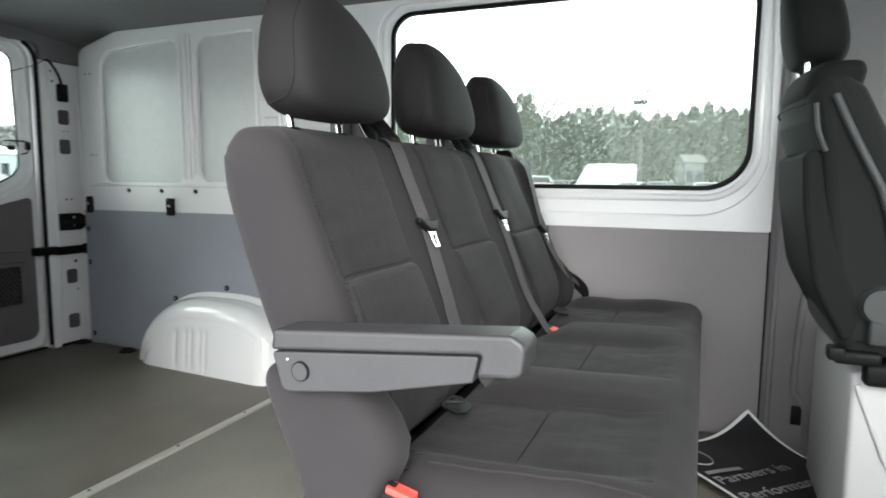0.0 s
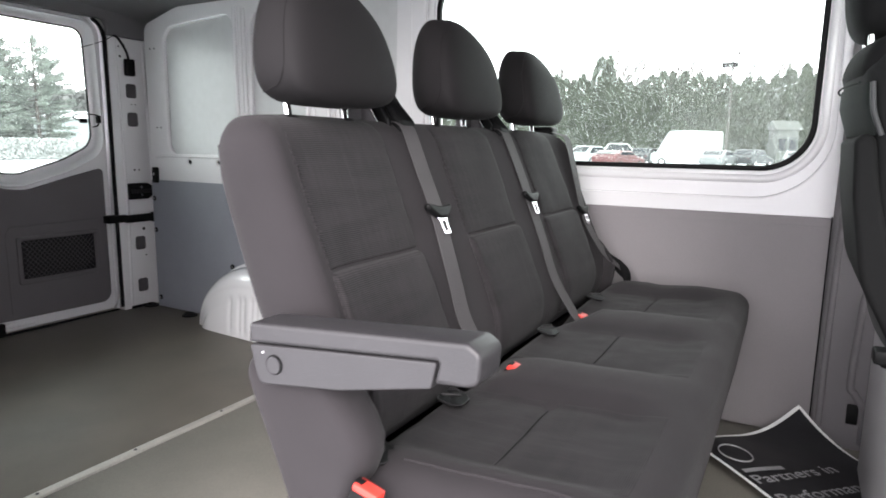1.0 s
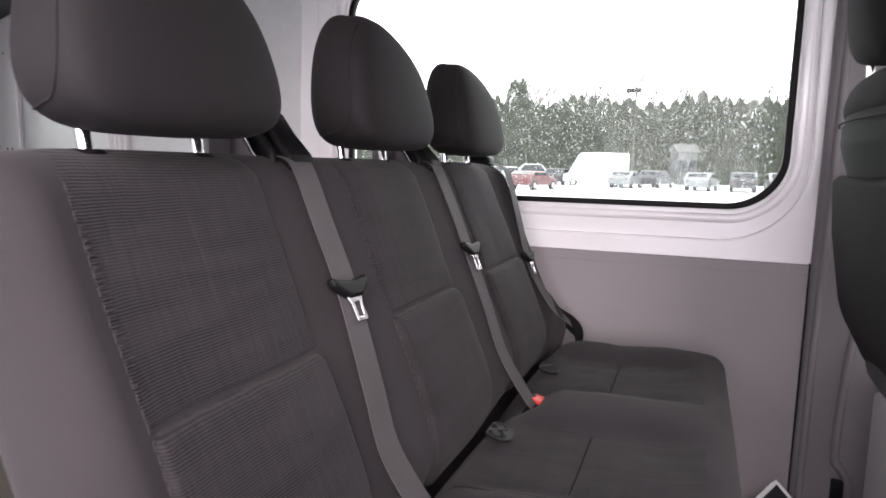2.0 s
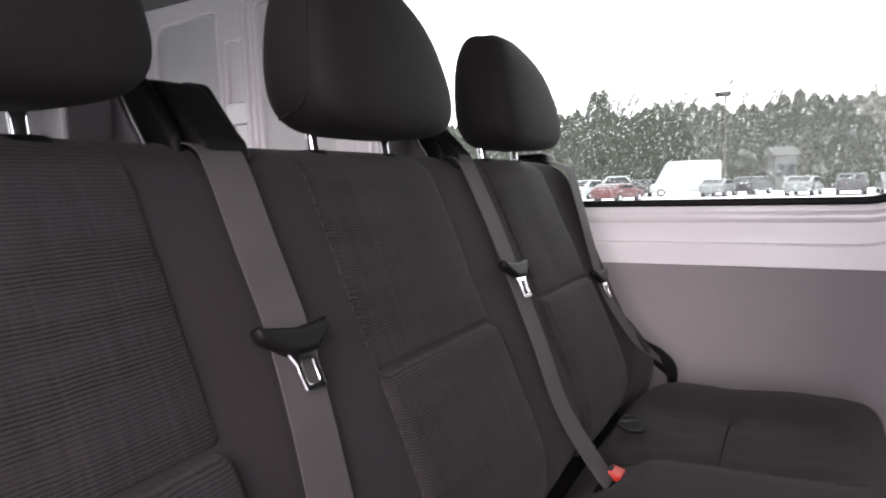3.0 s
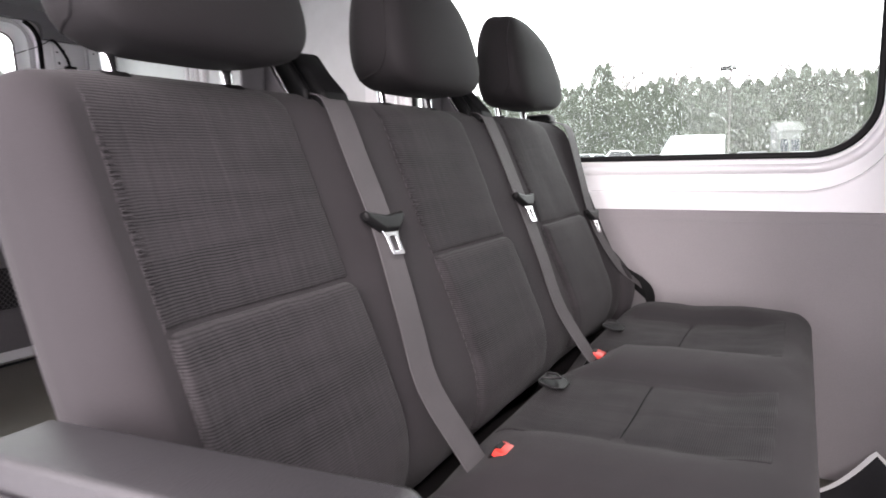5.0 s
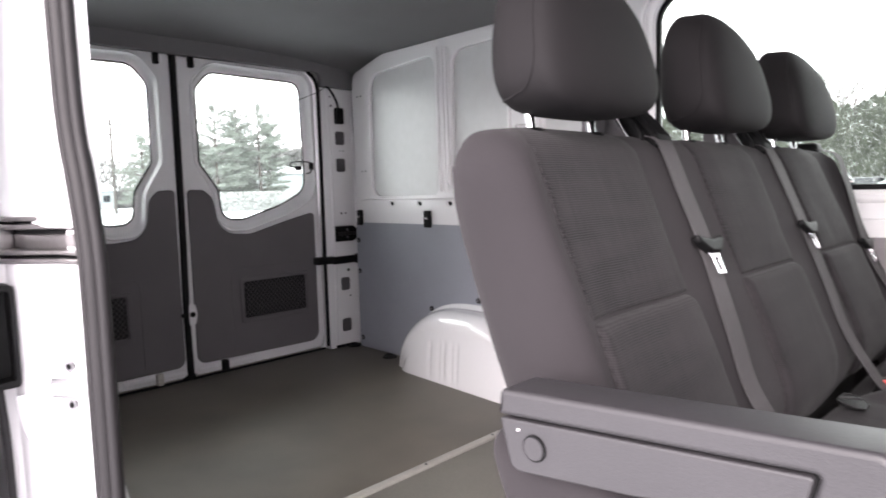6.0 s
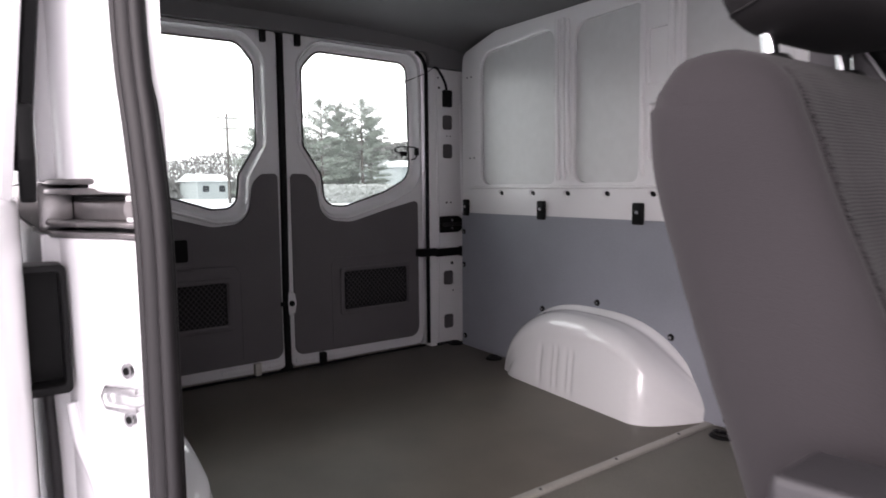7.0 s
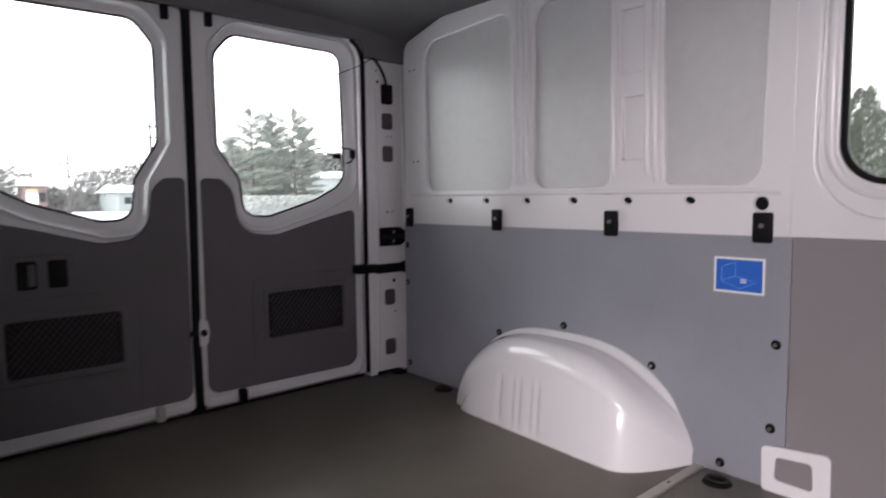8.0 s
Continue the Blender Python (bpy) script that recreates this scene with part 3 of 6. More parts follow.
for s in (1, -1):
    y_in, y_out = (0.716, 0.93) if s > 0 else (-0.93, -0.662)
    fold = 0.0 if s > 0 else 0.075
    pillar = part("pillar", rbox(-0.05, 0.002, y_in, y_out, -0.03, 1.334, 0.008, 3), WHITE, rear_frame, "white rear corner pillar")
    part("pillar_fold", tube([(0.001, s * (0.755 - fold), 0.02), (0.003, s * (0.765 - fold), 0.5), (0.003, s * (0.76 - fold), 1.0), (0.001, s * (0.75 - fold), 1.32)], 0.006), WHITE, pillar)
    part("pillar_fold", tube([(0.000, s * 0.912, 0.02), (0.003, s * 0.915, 0.5), (0.003, s * 0.905, 1.0), (0.0, s * 0.895, 1.32)], 0.007), WHITE, pillar)
    inset = 0.0 if s > 0 else 0.098
    for z in (1.084, 0.947, 0.331, 0.113):
        part("plug", plate(rect(s * (0.822 - inset) - 0.027, s * (0.822 - inset) + 0.027, z - 0.034, z + 0.034, 0.012), [], 0.006, on_x(0.003), 0.002, 2), PLUG, pillar, "grey square plug")
    pocket = part("hinge_pocket", plate(rounded([(s * (0.765 - inset), 0.555, 0.004), (s * (0.87 - inset), 0.555, 0.01), (s * (0.912 - inset), 0.578, 0.022), (s * (0.912 - inset), 0.610, 0.022), (s * (0.87 - inset), 0.634, 0.01), (s * (0.765 - inset), 0.634, 0.004)][::s]), [], 0.024, on_x(0.012), 0.003, 2), BLACK, pillar, "black hinge pocket")
    part("hinge_leaf", rbox(0.02, 0.028, min(s * (0.775 - inset), s * (0.905 - inset)), max(s * (0.775 - inset), s * (0.905 - inset)), 0.586, 0.603, 0.003, 2), RUBBER, pocket)
    for z in (0.575, 0.615):
        part("hinge_bolt", cyl((0.022, s * (0.83 - inset), z), (0.027, s * (0.83 - inset), z), 0.007, 12), STEEL, pocket)
    out = 0.0 if s > 0 else 0.045
    strap = part("check_strap", rbox(0.0, 0.028, min(s * (0.74 - out), s * 0.90), max(s * (0.74 - out), s * 0.90), 0.440, 0.478, 0.006, 3), BLACK, pillar, "black door check strap")
    part("strap_block", rbox(-0.028, 0.03, min(s * (0.645 - out), s * (0.745 - out)), max(s * (0.645 - out), s * (0.745 - out)), 0.446, 0.482, 0.005, 2), BLACK, strap)
    part("strap_end", rbox(0.0, 0.034, min(s * 0.885, s * 0.925), max(s * 0.885, s * 0.925), 0.434, 0.484, 0.006, 2), BLACK, strap)
    for y, z, r in ((0.845, 0.402, 0.008), (0.815, 0.70, 0.005), (0.84, 0.70, 0.004), (0.77, 1.29, 0.004), (0.80, 1.30, 0.004), (0.775, 1.245, 0.006), (0.85, 0.265, 0.004), (0.82, 1.02, 0.003), (0.84, 1.02, 0.003)):
        part("bolt_hole", cyl((0.0015, s * (y - inset), z), (0.0035, s * (y - inset), z), r, 10), BLACK, pillar)
    box = part("connector", rbox(0.002, 0.026, s * (0.815 - inset) - 0.024, s * (0.815 - inset) + 0.024, 1.155, 1.235, 0.006, 3), BLACK, pillar, "black cable connector")
    part("cable", tube(spline([(0.004, s * (0.742 - inset), 1.338), (0.012, s * (0.765 - inset), 1.325), (0.016, s * (0.80 - inset), 1.27), (0.016, s * (0.812 - inset), 1.225)]), 0.006), BLACK, pillar)
    part("pillar_foot", rbox(-0.05, 0.012, min(s * 0.75, s * 0.86), max(s * 0.75, s * 0.86), 0.0, 0.012, 0.004, 2), BLACK, pillar)
part("rear_skin", plate(rect(-0.97, 0.97, -0.3, 1.55), [rect(-0.722, 0.722, -0.03, 1.43, 0.1, 10)], 0.02, on_x(-0.061)), WHITE, rear_frame)
for s in (1, -1):
    x, y = (-0.004, 0.706) if s > 0 else (-0.022, 0.672)
    part("door_seal", tube(spline([(x, s * y, 0.02), (x, s * y, 0.7), (x, s * y, 1.25), (x, s * (y - 0.004), 1.33), (x - 0.004, s * (y - 0.021), 1.375), (x - 0.012, s * (y - 0.051), 1.402)]), 0.009), BLACK, rear_frame, "black rubber door seal")
part("sill_seal", tube([(-0.03, -0.70, 0.004), (-0.03, 0.70, 0.004)], 0.006), BLACK, rear_frame, "black rubber sill seal")

X_DOOR = -0.04


def rear_door(n, s):
    """One of the two rear doors; s is the side it hangs on."""
    def side(pts):
        pts = [(s * u, v, r) for u, v, r in pts]
        return pts if s > 0 else pts[::-1]

    door = thing("door_%d" % n, (X_DOOR, s * 0.35, 0.03), "closed white rear door with dark grey panel and glass", "door", kind="structure")
    glass_out = rounded(side([(0.105, 0.955, 0.05), (0.185, 0.835, 0.05), (0.20, 0.70, 0.07), (0.30, 0.695, 0.10), (0.50, 0.755, 0.25), (0.64, 0.825, 0.09), (0.628, 1.35, 0.05), (0.17, 1.355, 0.07), (0.105, 1.28, 0.06)]), 8)
    reveal = rounded(side([(0.075, 0.955, 0.06), (0.155, 0.825, 0.06), (0.17, 0.655, 0.09), (0.30, 0.65, 0.12), (0.51, 0.712, 0.27), (0.672, 0.79, 0.11), (0.658, 1.38, 0.07), (0.155, 1.388, 0.09), (0.075, 1.30, 0.08)]), 8)
    edge = rounded(side([(0.010, 0.014, 0.03), (0.695, 0.014, 0.05), (0.695, 1.41, 0.11), (0.010, 1.41, 0.02)]), 8)
    outer = rounded(side([(0.004, -0.04, 0.03), (0.735, -0.04, 0.05), (0.735, 1.44, 0.11), (0.004, 1.44, 0.02)]), 8)
    part("outer_skin", plate(outer, [reveal], 0.02, on_x(X_DOOR - 0.045)), WHITE, door)
    part("door_frame", plate(edge, [reveal], 0.03, on_x(X_DOOR - 0.005), 0.008, 3), WHITE, door)
    # the reveal slopes back from the door's inner face to the glass
    m = len(reveal)
    rim = bmesh.new()
    loops = []
    for x, k in ((X_DOOR + 0.004, -0.28), (X_DOOR + 0.018, -0.24), (X_DOOR + 0.025, -0.17), (X_DOOR + 0.026, -0.09), (X_DOOR + 0.021, -0.01), (X_DOOR + 0.010, 0.10), (X_DOOR - 0.004, 0.22), (X_DOOR - 0.014, 0.42), (X_DOOR - 0.019, 0.7), (X_DOOR - 0.021, 1.0)):
        loops.append([rim.verts.new((x, a[0] + (b[0] - a[0]) * k, a[1] + (b[1] - a[1]) * k)) for a, b in zip(reveal, glass_out)])
    for a, b in zip(loops, loops[1:]):
        for i in range(m):
            rim.faces.new((a[i], a[(i + 1) % m], b[(i + 1) % m], b[i]))
    part("window_reveal", rim, ARCH, door, "rounded white window surround", 60)
    part("glass_rim", tube([(X_DOOR - 0.02, u, v) for u, v in glass_out], 0.004, True, 2), BLACK, door, "thin black rubber rim")
    gl = part("pane", plate(glass_out, [], 0.003, on_x(X_DOOR - 0.024)), GLASS, door, "clear glass")
    gl.visible_shadow = False
    panel = rounded(side([(0.028, 0.065, 0.04), (0.662, 0.06, 0.05), (0.662, 0.715, 0.02), (0.51, 0.680, 0.2), (0.31, 0.626, 0.14), (0.165, 0.640, 0.11), (0.140, 0.80, 0.10), (0.10, 0.835, 0.03), (0.028, 0.838, 0.02)]), 8)
    pocket_hole = rounded(side([(0.265, 0.235, 0.01), (0.595, 0.235, 0.01), (0.595, 0.405, 0.01), (0.265, 0.405, 0.01)]), 3)
    board = part("door_panel", plate(panel, [pocket_hole], 0.012, on_x(X_DOOR + 0.016), 0.004, 2), DOOR_TRIM, door, "dark grey moulded panel")
    part("pocket_frame", plate(rounded(side([(0.243, 0.213, 0.012), (0.615, 0.213, 0.012), (0.615, 0.425, 0.012), (0.243, 0.425, 0.012)]), 3), [rounded(side([(0.262, 0.232, 0.008), (0.598, 0.232, 0.008), (0.598, 0.408, 0.008), (0.262, 0.408, 0.008)]), 3)], 0.012, on_x(X_DOOR + 0.023), 0.004, 2), DOOR_TRIM, board)
    part("pocket_back", plate(rounded(side([(0.255, 0.225, 0), (0.605, 0.225, 0), (0.605, 0.415, 0), (0.255, 0.415, 0)]), 3), [], 0.004, on_x(X_DOOR + 0.013)), RUBBER, board)
    net = []
    for k in range(-9, 17):
        for d in (1, -1):
            pts = []
            for j in range(12):
                v = 0.236 + 0.168 * j / 11
                u = 0.265 + 0.021 * k + d * (v - 0.32) * 0.9
                if 0.266 < u < 0.594:
                    pts.append((X_DOOR + 0.0215 + 0.0012 * d, s * u, v))
            if len(pts) > 1:
                net.append(tube(pts, 0.0012, False, 0))
    part("net", merge(*net), PLUG, board, "black storage net")
    # moulded ribs on the panel
    part("moulded_rib", tube([(X_DOOR + 0.021, s * 0.205, 0.09), (X_DOOR + 0.021, s * 0.205, 0.44), (X_DOOR + 0.021, s * 0.225, 0.47), (X_DOOR + 0.021, s * 0.62, 0.47)], 0.003), DOOR_TRIM, board)
    if s < 0:
        grip = part("handle_recess", plate(rect(-0.57, -0.40, 0.485, 0.60, 0.01), [rect(-0.555, -0.50, 0.50, 0.585, 0.008), rect(-0.47, -0.415, 0.50, 0.585, 0.008)], 0.006, on_x(X_DOOR + 0.024), 0.002, 1), DOOR_TRIM, board, "dark handle recess")
        part("recess_back", plate(rect(-0.56, -0.41, 0.495, 0.59), [], 0.003, on_x(X_DOOR + 0.0225)), BLACK, grip)
        part("lever", rbox(X_DOOR + 0.022, X_DOOR + 0.032, -0.525, -0.505, 0.51, 0.575, 0.004, 2), DOOR_TRIM, grip)
    # catches
    top = part("top_catch", rbox(X_DOOR + 0.012, X_DOOR + 0.035, s * 0.075 - 0.012, s * 0.075 + 0.012, 1.358, 1.41, 0.004, 2), BLACK, door, "black catch")
    part("catch_plate", rbox(X_DOOR + 0.010, X_DOOR + 0.014, s * 0.075 - 0.026, s * 0.075 + 0.026, 1.375, 1.405, 0.002, 1), WHITE, top)
    part("bottom_catch", rbox(X_DOOR + 0.012, X_DOOR + 0.04, s * 0.15 - 0.014, s * 0.15 + 0.014, 0.012, 0.062, 0.004, 2), BLACK if s > 0 else STRIP, door, "catch at the foot of the door")
    part("bottom_edge", rbox(X_DOOR + 0.006, X_DOOR + 0.016, min(s * 0.03, s * 0.30), max(s * 0.03, s * 0.30), 0.030, 0.052, 0.006, 2), WHITE, door)
    if s < 0:
        # the near leaf is a little narrower
        for ob in door.children_recursive:
            ob.data.transform(Matrix.Diagonal((1, 0.95, 1, 1)))
    return door


door_far = rear_door(1, 1)
rear_door(2, -1)
part("latch_plate", plate(rounded([(0.0, 0.235, 0.015), (0.03, 0.25, 0.012), (0.037, 0.293, 0.02), (0.03, 0.335, 0.012), (0.0, 0.35, 0.015), (-0.005, 0.293, 0.02)]), [], 0.012, on_x(X_DOOR + 0.02), 0.004, 2), WHITE, door_far, "white latch plate")
part("meeting_back", rbox(-0.075, -0.055, -0.03, 0.03, -0.03, 1.43, 0.004, 1), BLACK, door_far)
part("latch_button", cyl((X_DOOR + 0.024, 0.014, 0.293), (X_DOOR + 0.032, 0.014, 0.293), 0.012, 16), BLACK, door_far)
part("latch_tongue", rbox(X_DOOR + 0.012, X_DOOR + 0.026, -0.034, -0.008, 0.284, 0.302, 0.003, 2), BLACK, door_far)
part("meeting_seal", tube(spline([(X_DOOR + 0.012, -0.004, 0.02), (X_DOOR + 0.012, -0.006, 0.3), (X_DOOR + 0.012, 0.0, 0.8), (X_DOOR + 0.012, 0.002, 1.41)]), 0.015), BLACK, door_far, "black rubber seal between the doors")
# wiring clip on the glass of the far door
clip = part("heater_clip", rbox(X_DOOR - 0.018, X_DOOR - 0.004, 0.585, 0.622, 0.922, 0.944, 0.005, 2), BLACK, door_far, "black plug of the window heater")
part("heater_wire", tube(spline([(X_DOOR - 0.01, 0.588, 0.935), (X_DOOR - 0.006, 0.555, 0.945), (X_DOOR - 0.006, 0.57, 0.962), (X_DOOR + 0.0, 0.63, 0.965), (X_DOOR + 0.015, 0.665, 0.955), (X_DOOR + 0.012, 0.66, 0.915), (X_DOOR + 0.0, 0.64, 0.905)]), 0.003), BLACK, door_far)
part("heater_block", rbox(X_DOOR + 0.006, X_DOOR + 0.024, 0.652, 0.672, 0.925, 0.96, 0.004, 2), BLACK, door_far)
part("aerial_wire", tube([(X_DOOR - 0.018, 0.61, 1.262), (0.004, 0.70, 1.305), (0.006, 0.745, 1.335)], 0.0018), BLACK, door_far)

# ---- wheel arches ----


def wheel_arch(s):
    def f(u, v):
        # u runs along the van, v from the floor up and over to the wall
        q = abs(2 * u - 1)
        over = max(0.0, min(1.0, (v - 0.35) / 0.55))
        x = (0.555 + 0.81 * u) * (1 - over) + (0.435 + 0.95 * u) * over
        top = 0.298 * max(0.0, 1 - q ** 2.8) ** 0.72
        inner = 0.642 + 0.055 * (1 - u) + 0.225 * max(0.0, (u - 0.80) / 0.20) ** 2.2 + 0.02 * max(0.0, (0.1 - u) / 0.1) ** 2
        inner = min(inner, 0.868)
        wall = 0.8745
        r = min(0.082, (wall - inner) * 0.72)
        side = top * 0.77
        if v < 0.5:
            k = v / 0.5
            y, z = inner + 0.022 * k * k, side * k
            groove = sum(math.exp(-((x - c) / 0.010) ** 2) for c in (0.775, 0.835, 0.865, 0.915, 0.945))
            y += 0.006 * groove * max(0.0, min(1, k * 6)) * max(0.0, min(1, (0.86 - k) * 8)) * (top > 0.1)
        elif v < 0.8:
            k = (v - 0.5) / 0.3 * math.pi / 2
            y, z = inner + 0.022 + r * (1 - math.cos(k)), side + (top - side) * math.sin(k)
        else:
            k = (v - 0.8) / 0.2
            y0 = inner + 0.022 + r
            lip = 0.013 * min(1.0, max(0.0, (k - 0.70) / 0.12)) - 0.003 * math.exp(-((k - 0.58) / 0.10) ** 2) * (top > 0.003)
            y, z = y0 + (wall - y0) * k, top + 0.004 * k + lip
        return Vector((x, s * min(max(y, inner), 0.8765), z - 0.003))
    return solid("wheel_arch", grid_mesh(f, 129, 61), ARCH, "rounded white painted wheel arch with pressed ribs", "wheel arch", "wheel arches of the load space", "structure", angle=70)


wheel_arch(1)
wheel_arch(-1)

# ---- near side wall, door opening and sliding door ----
wall_right = thing("wall_right", (0.9, -Y_WALL, 0), "white painted side wall beside the sliding door opening", "wall", kind="structure")
part("inner_panel", plate(rect(0.0, 1.80, -0.03, 1.47), [], 0.02, on_y(-Y_WALL - 0.01), 0.003, 2), WHITE, wall_right)
part("lining_board", plate(rect(0.05, 1.78, 0.002, 0.655), [], 0.006, on_y(-Y_WALL + 0.005)), LINING, wall_right)
part("outer_skin", plate(rect(-0.06, 1.715, -0.3, 0.735), [], 0.012, on_y(-0.958)), WHITE, wall_right)
part("outer_skin", plate(rect(-0.06, 1.70, 0.791, 1.5), [], 0.012, on_y(-0.958)), WHITE, wall_right)
part("door_header", rbox(1.74, 3.05, -0.96, -0.88, 1.40, 1.52, 0.015, 3), WHITE, wall_right)
part("step_sill", rbox(1.80, 3.05, -0.96, -0.925, -0.10, -0.002, 0.01, 3), BLACK, wall_right)
part("front_post", rbox(3.02, 3.08, -0.955, -0.86, -0.28, 1.5, 0.02, 3), WHITE, wall_right)
jamb_plan = [(1.862, -0.868), (1.857, -0.884), (1.835, -0.893), (1.800, -0.903), (1.785, -0.912), (1.768, -0.932), (1.755, -0.942), (1.724, -0.948), (1.715, -0.962), (1.60, -0.962), (1.60, -0.868)]
in_plan = [(1.862, -0.868), (1.857, -0.882), (1.80, -0.886), (1.70, -0.915), (1.60, -0.918), (1.60, -0.868)]


def upright(plan, z0, z1, bevel):
    return plate(plan, [], z1 - z0, on_z((z0 + z1) / 2), bevel, 3)


part("jamb", upright(jamb_plan, -0.28, 0.735, 0.005), WHITE, wall_right, "white painted door jamb")
part("jamb", upright(jamb_plan, 0.790, 1.42, 0.005), WHITE, wall_right, "white painted door jamb")
rail = part("door_rail", upright(in_plan, 0.733, 0.792, 0.003), RAIL, wall_right, "bright steel guide rail of the sliding door")
lip_plan = [(1.862, -0.870), (1.856, -0.890), (1.80, -0.908), (1.77, -0.932), (1.735, -0.955), (1.60, -0.966), (1.60, -0.870)]
mid_plan = [(1.860, -0.870), (1.853, -0.886), (1.80, -0.898), (1.75, -0.925), (1.60, -0.94), (1.60, -0.870)]
for z, t in ((0.736, 0.007), (0.747, 0.006), (0.780, 0.007), (0.790, 0.006)):
    part("rail_lip", plate(lip_plan, [], t, on_z(z), 0.002, 2), RAIL, rail)
for z, t in ((0.7415, 0.005), (0.785, 0.004), (0.773, 0.004)):
    part("rail_groove", plate(mid_plan, [], t, on_z(z)), BLACK, rail)
part("rail_web", plate(mid_plan, [], 0.022, on_z(0.760), 0.004, 2), RAIL, rail)
part("rail_cap", upright([(1.858, -0.878), (1.852, -0.898), (1.80, -0.914), (1.775, -0.924), (1.77, -0.90), (1.80, -0.878)], 0.778, 0.801, 0.006), WHITE, rail)
part("rail_channel", rbox(0.3, 1.70, -0.965, -0.93, 0.738, 0.790, 0.006, 2), RAIL, rail)
part("rail_tab", upright([(1.855, -0.888), (1.825, -0.899), (1.823, -0.893), (1.85, -0.884)], 0.750, 0.776, 0.002), WHITE, rail)
part("rail_bolt", cyl((1.838, -0.892, 0.763), (1.842, -0.900, 0.763), 0.008, 16), RAIL, rail)
part("jamb_rubber", tube(spline([(1.730, -0.968, 0.57), (1.740, -0.966, 0.48), (1.742, -0.967, 0.3), (1.736, -0.970, -0.2)]), 0.005), RUBBER, wall_right, "black rubber strip along the jamb")
# fold below the buffer
part("jamb_fold", tube(spline([(1.745, -0.948, 0.56), (1.752, -0.944, 0.52), (1.772, -0.930, 0.46), (1.775, -0.928, 0.35), (1.768, -0.934, 0.1), (1.765, -0.936, -0.2)]), 0.006), WHITE, wall_right)
striker = thing("striker", (1.797, -0.905, 0.54), "steel door striker loop screwed to the jamb", "striker")
nrm = Vector((0.45, -0.9, 0)).normalized()
tan = Vector((nrm.y, -nrm.x, 0))


def on_jamb(c, a, z, out):
    p = Vector(c) + tan * a + nrm * out
    return (p.x, p.y, z)


c0 = (1.812, -0.901, 0)
frame_m = Matrix(((tan.x, 0, nrm.x, c0[0]), (tan.y, 0, nrm.y, c0[1]), (0, 1, 0, 0), (0, 0, 0, 1)))
part("base_plate", plate(rounded([(-0.030, 0.560, 0.008), (-0.020, 0.540, 0.010), (0.020, 0.540, 0.010), (0.026, 0.560, 0.006), (0.026, 0.594, 0.006), (0.020, 0.614, 0.010), (-0.020, 0.614, 0.010), (-0.030, 0.594, 0.008)], 4), [], 0.005, frame_m, 0.0015, 2), DIM_WHITE, striker)
part("loop", tube([on_jamb(c0, -0.024, 0.586, 0.0), on_jamb(c0, -0.024, 0.586, 0.014), on_jamb(c0, 0.014, 0.586, 0.016), on_jamb(c0, 0.020, 0.577, 0.016), on_jamb(c0, 0.014, 0.568, 0.016), on_jamb(c0, -0.024, 0.568, 0.014), on_jamb(c0, -0.024, 0.568, 0.0)], 0.0045), STEEL, striker)
for z in (0.602, 0.552):
    screw_ob = part("screw", cyl(on_jamb(c0, 0.0, z, 0.002), on_jamb(c0, 0.0, z, 0.006), 0.009, 14, 0.0075), STEEL, striker)
    part("screw_socket", cyl(on_jamb(c0, 0.0, z, 0.005), on_jamb(c0, 0.0, z, 0.0068), 0.004, 8), BLACK, screw_ob)
# black guide pocket on the jamb
buffer = thing("door_buffer", (1.745, -0.955, 0.575), "black plastic guide pocket for the sliding door", "door buffer")
part("cup", plate(rect(-0.996, -0.947, 0.574, 0.707, 0.006), [rect(-0.990, -0.953, 0.583, 0.699, 0.004)], 0.05, on_x(1.733), 0.002, 2), BLACK, buffer)
part("cup_back", plate(rect(-0.993, -0.950, 0.578, 0.703), [], 0.004, on_x(1.726)), BLACK, buffer)

# rubber seal round the opening
seal_path = spline([(1.868, -0.888, -0.06), (1.870, -0.887, 0.45), (1.872, -0.887, 0.62), (1.871, -0.887, 0.745), (1.862, -0.890, 0.83), (1.851, -0.893, 0.90), (1.848, -0.894, 1.0), (1.848, -0.894, 1.33), (1.88, -0.899, 1.39), (1.96, -0.899, 1.41), (2.4, -0.899, 1.412), (3.0, -0.899, 1.41)], 10)
seal = thing("opening_seal", (1.868, -0.888, -0.06), "dark grey rubber seal round the sliding door opening", "door seal", kind="structure")
part("main_bead", tube(seal_path, 0.0105, False, 5), SEAL, seal, "", 70)
part("soft_lip", tube([p + Vector((0.011, 0.007, 0)) for p in seal_path], 0.0075, False, 4), SEAL, seal, "", 70)
part("outer_lip", tube([p + Vector((-0.008, -0.008, 0)) for p in seal_path], 0.005, False, 3), SEAL, seal, "", 70)
part("inner_lip", tube([p + Vector((0.0, 0.012, 0)) for p in seal_path], 0.007, False, 4), SEAL, seal, "", 70)

sliding = thing("sliding_door", (1.2, -1.03, -0.25), "white sliding door pushed open along the outside", "sliding door")
door_plan = [(1.822, -1.064), (1.826, -1.05), (1.826, -1.008), (1.815, -0.994), (1.77, -0.984), (1.64, -0.978), (0.62, -0.978), (0.60, -1.0), (0.60, -1.05), (0.65, -1.072), (1.80, -1.072)]
part("body", upright(door_plan, -0.30, 0.775, 0.006), WHITE, sliding)
pillar_me = upright([(1.80, -1.058), (1.806, -1.045), (1.806, -0.995), (1.797, -0.986), (1.70, -0.984), (1.70, -1.06)], 0.770, 1.40, 0.005)
for v in pillar_me.vertices:
    v.co.y += 0.10 * (v.co.z - 0.80)
part("window_pillar", pillar_me, WHITE, sliding)
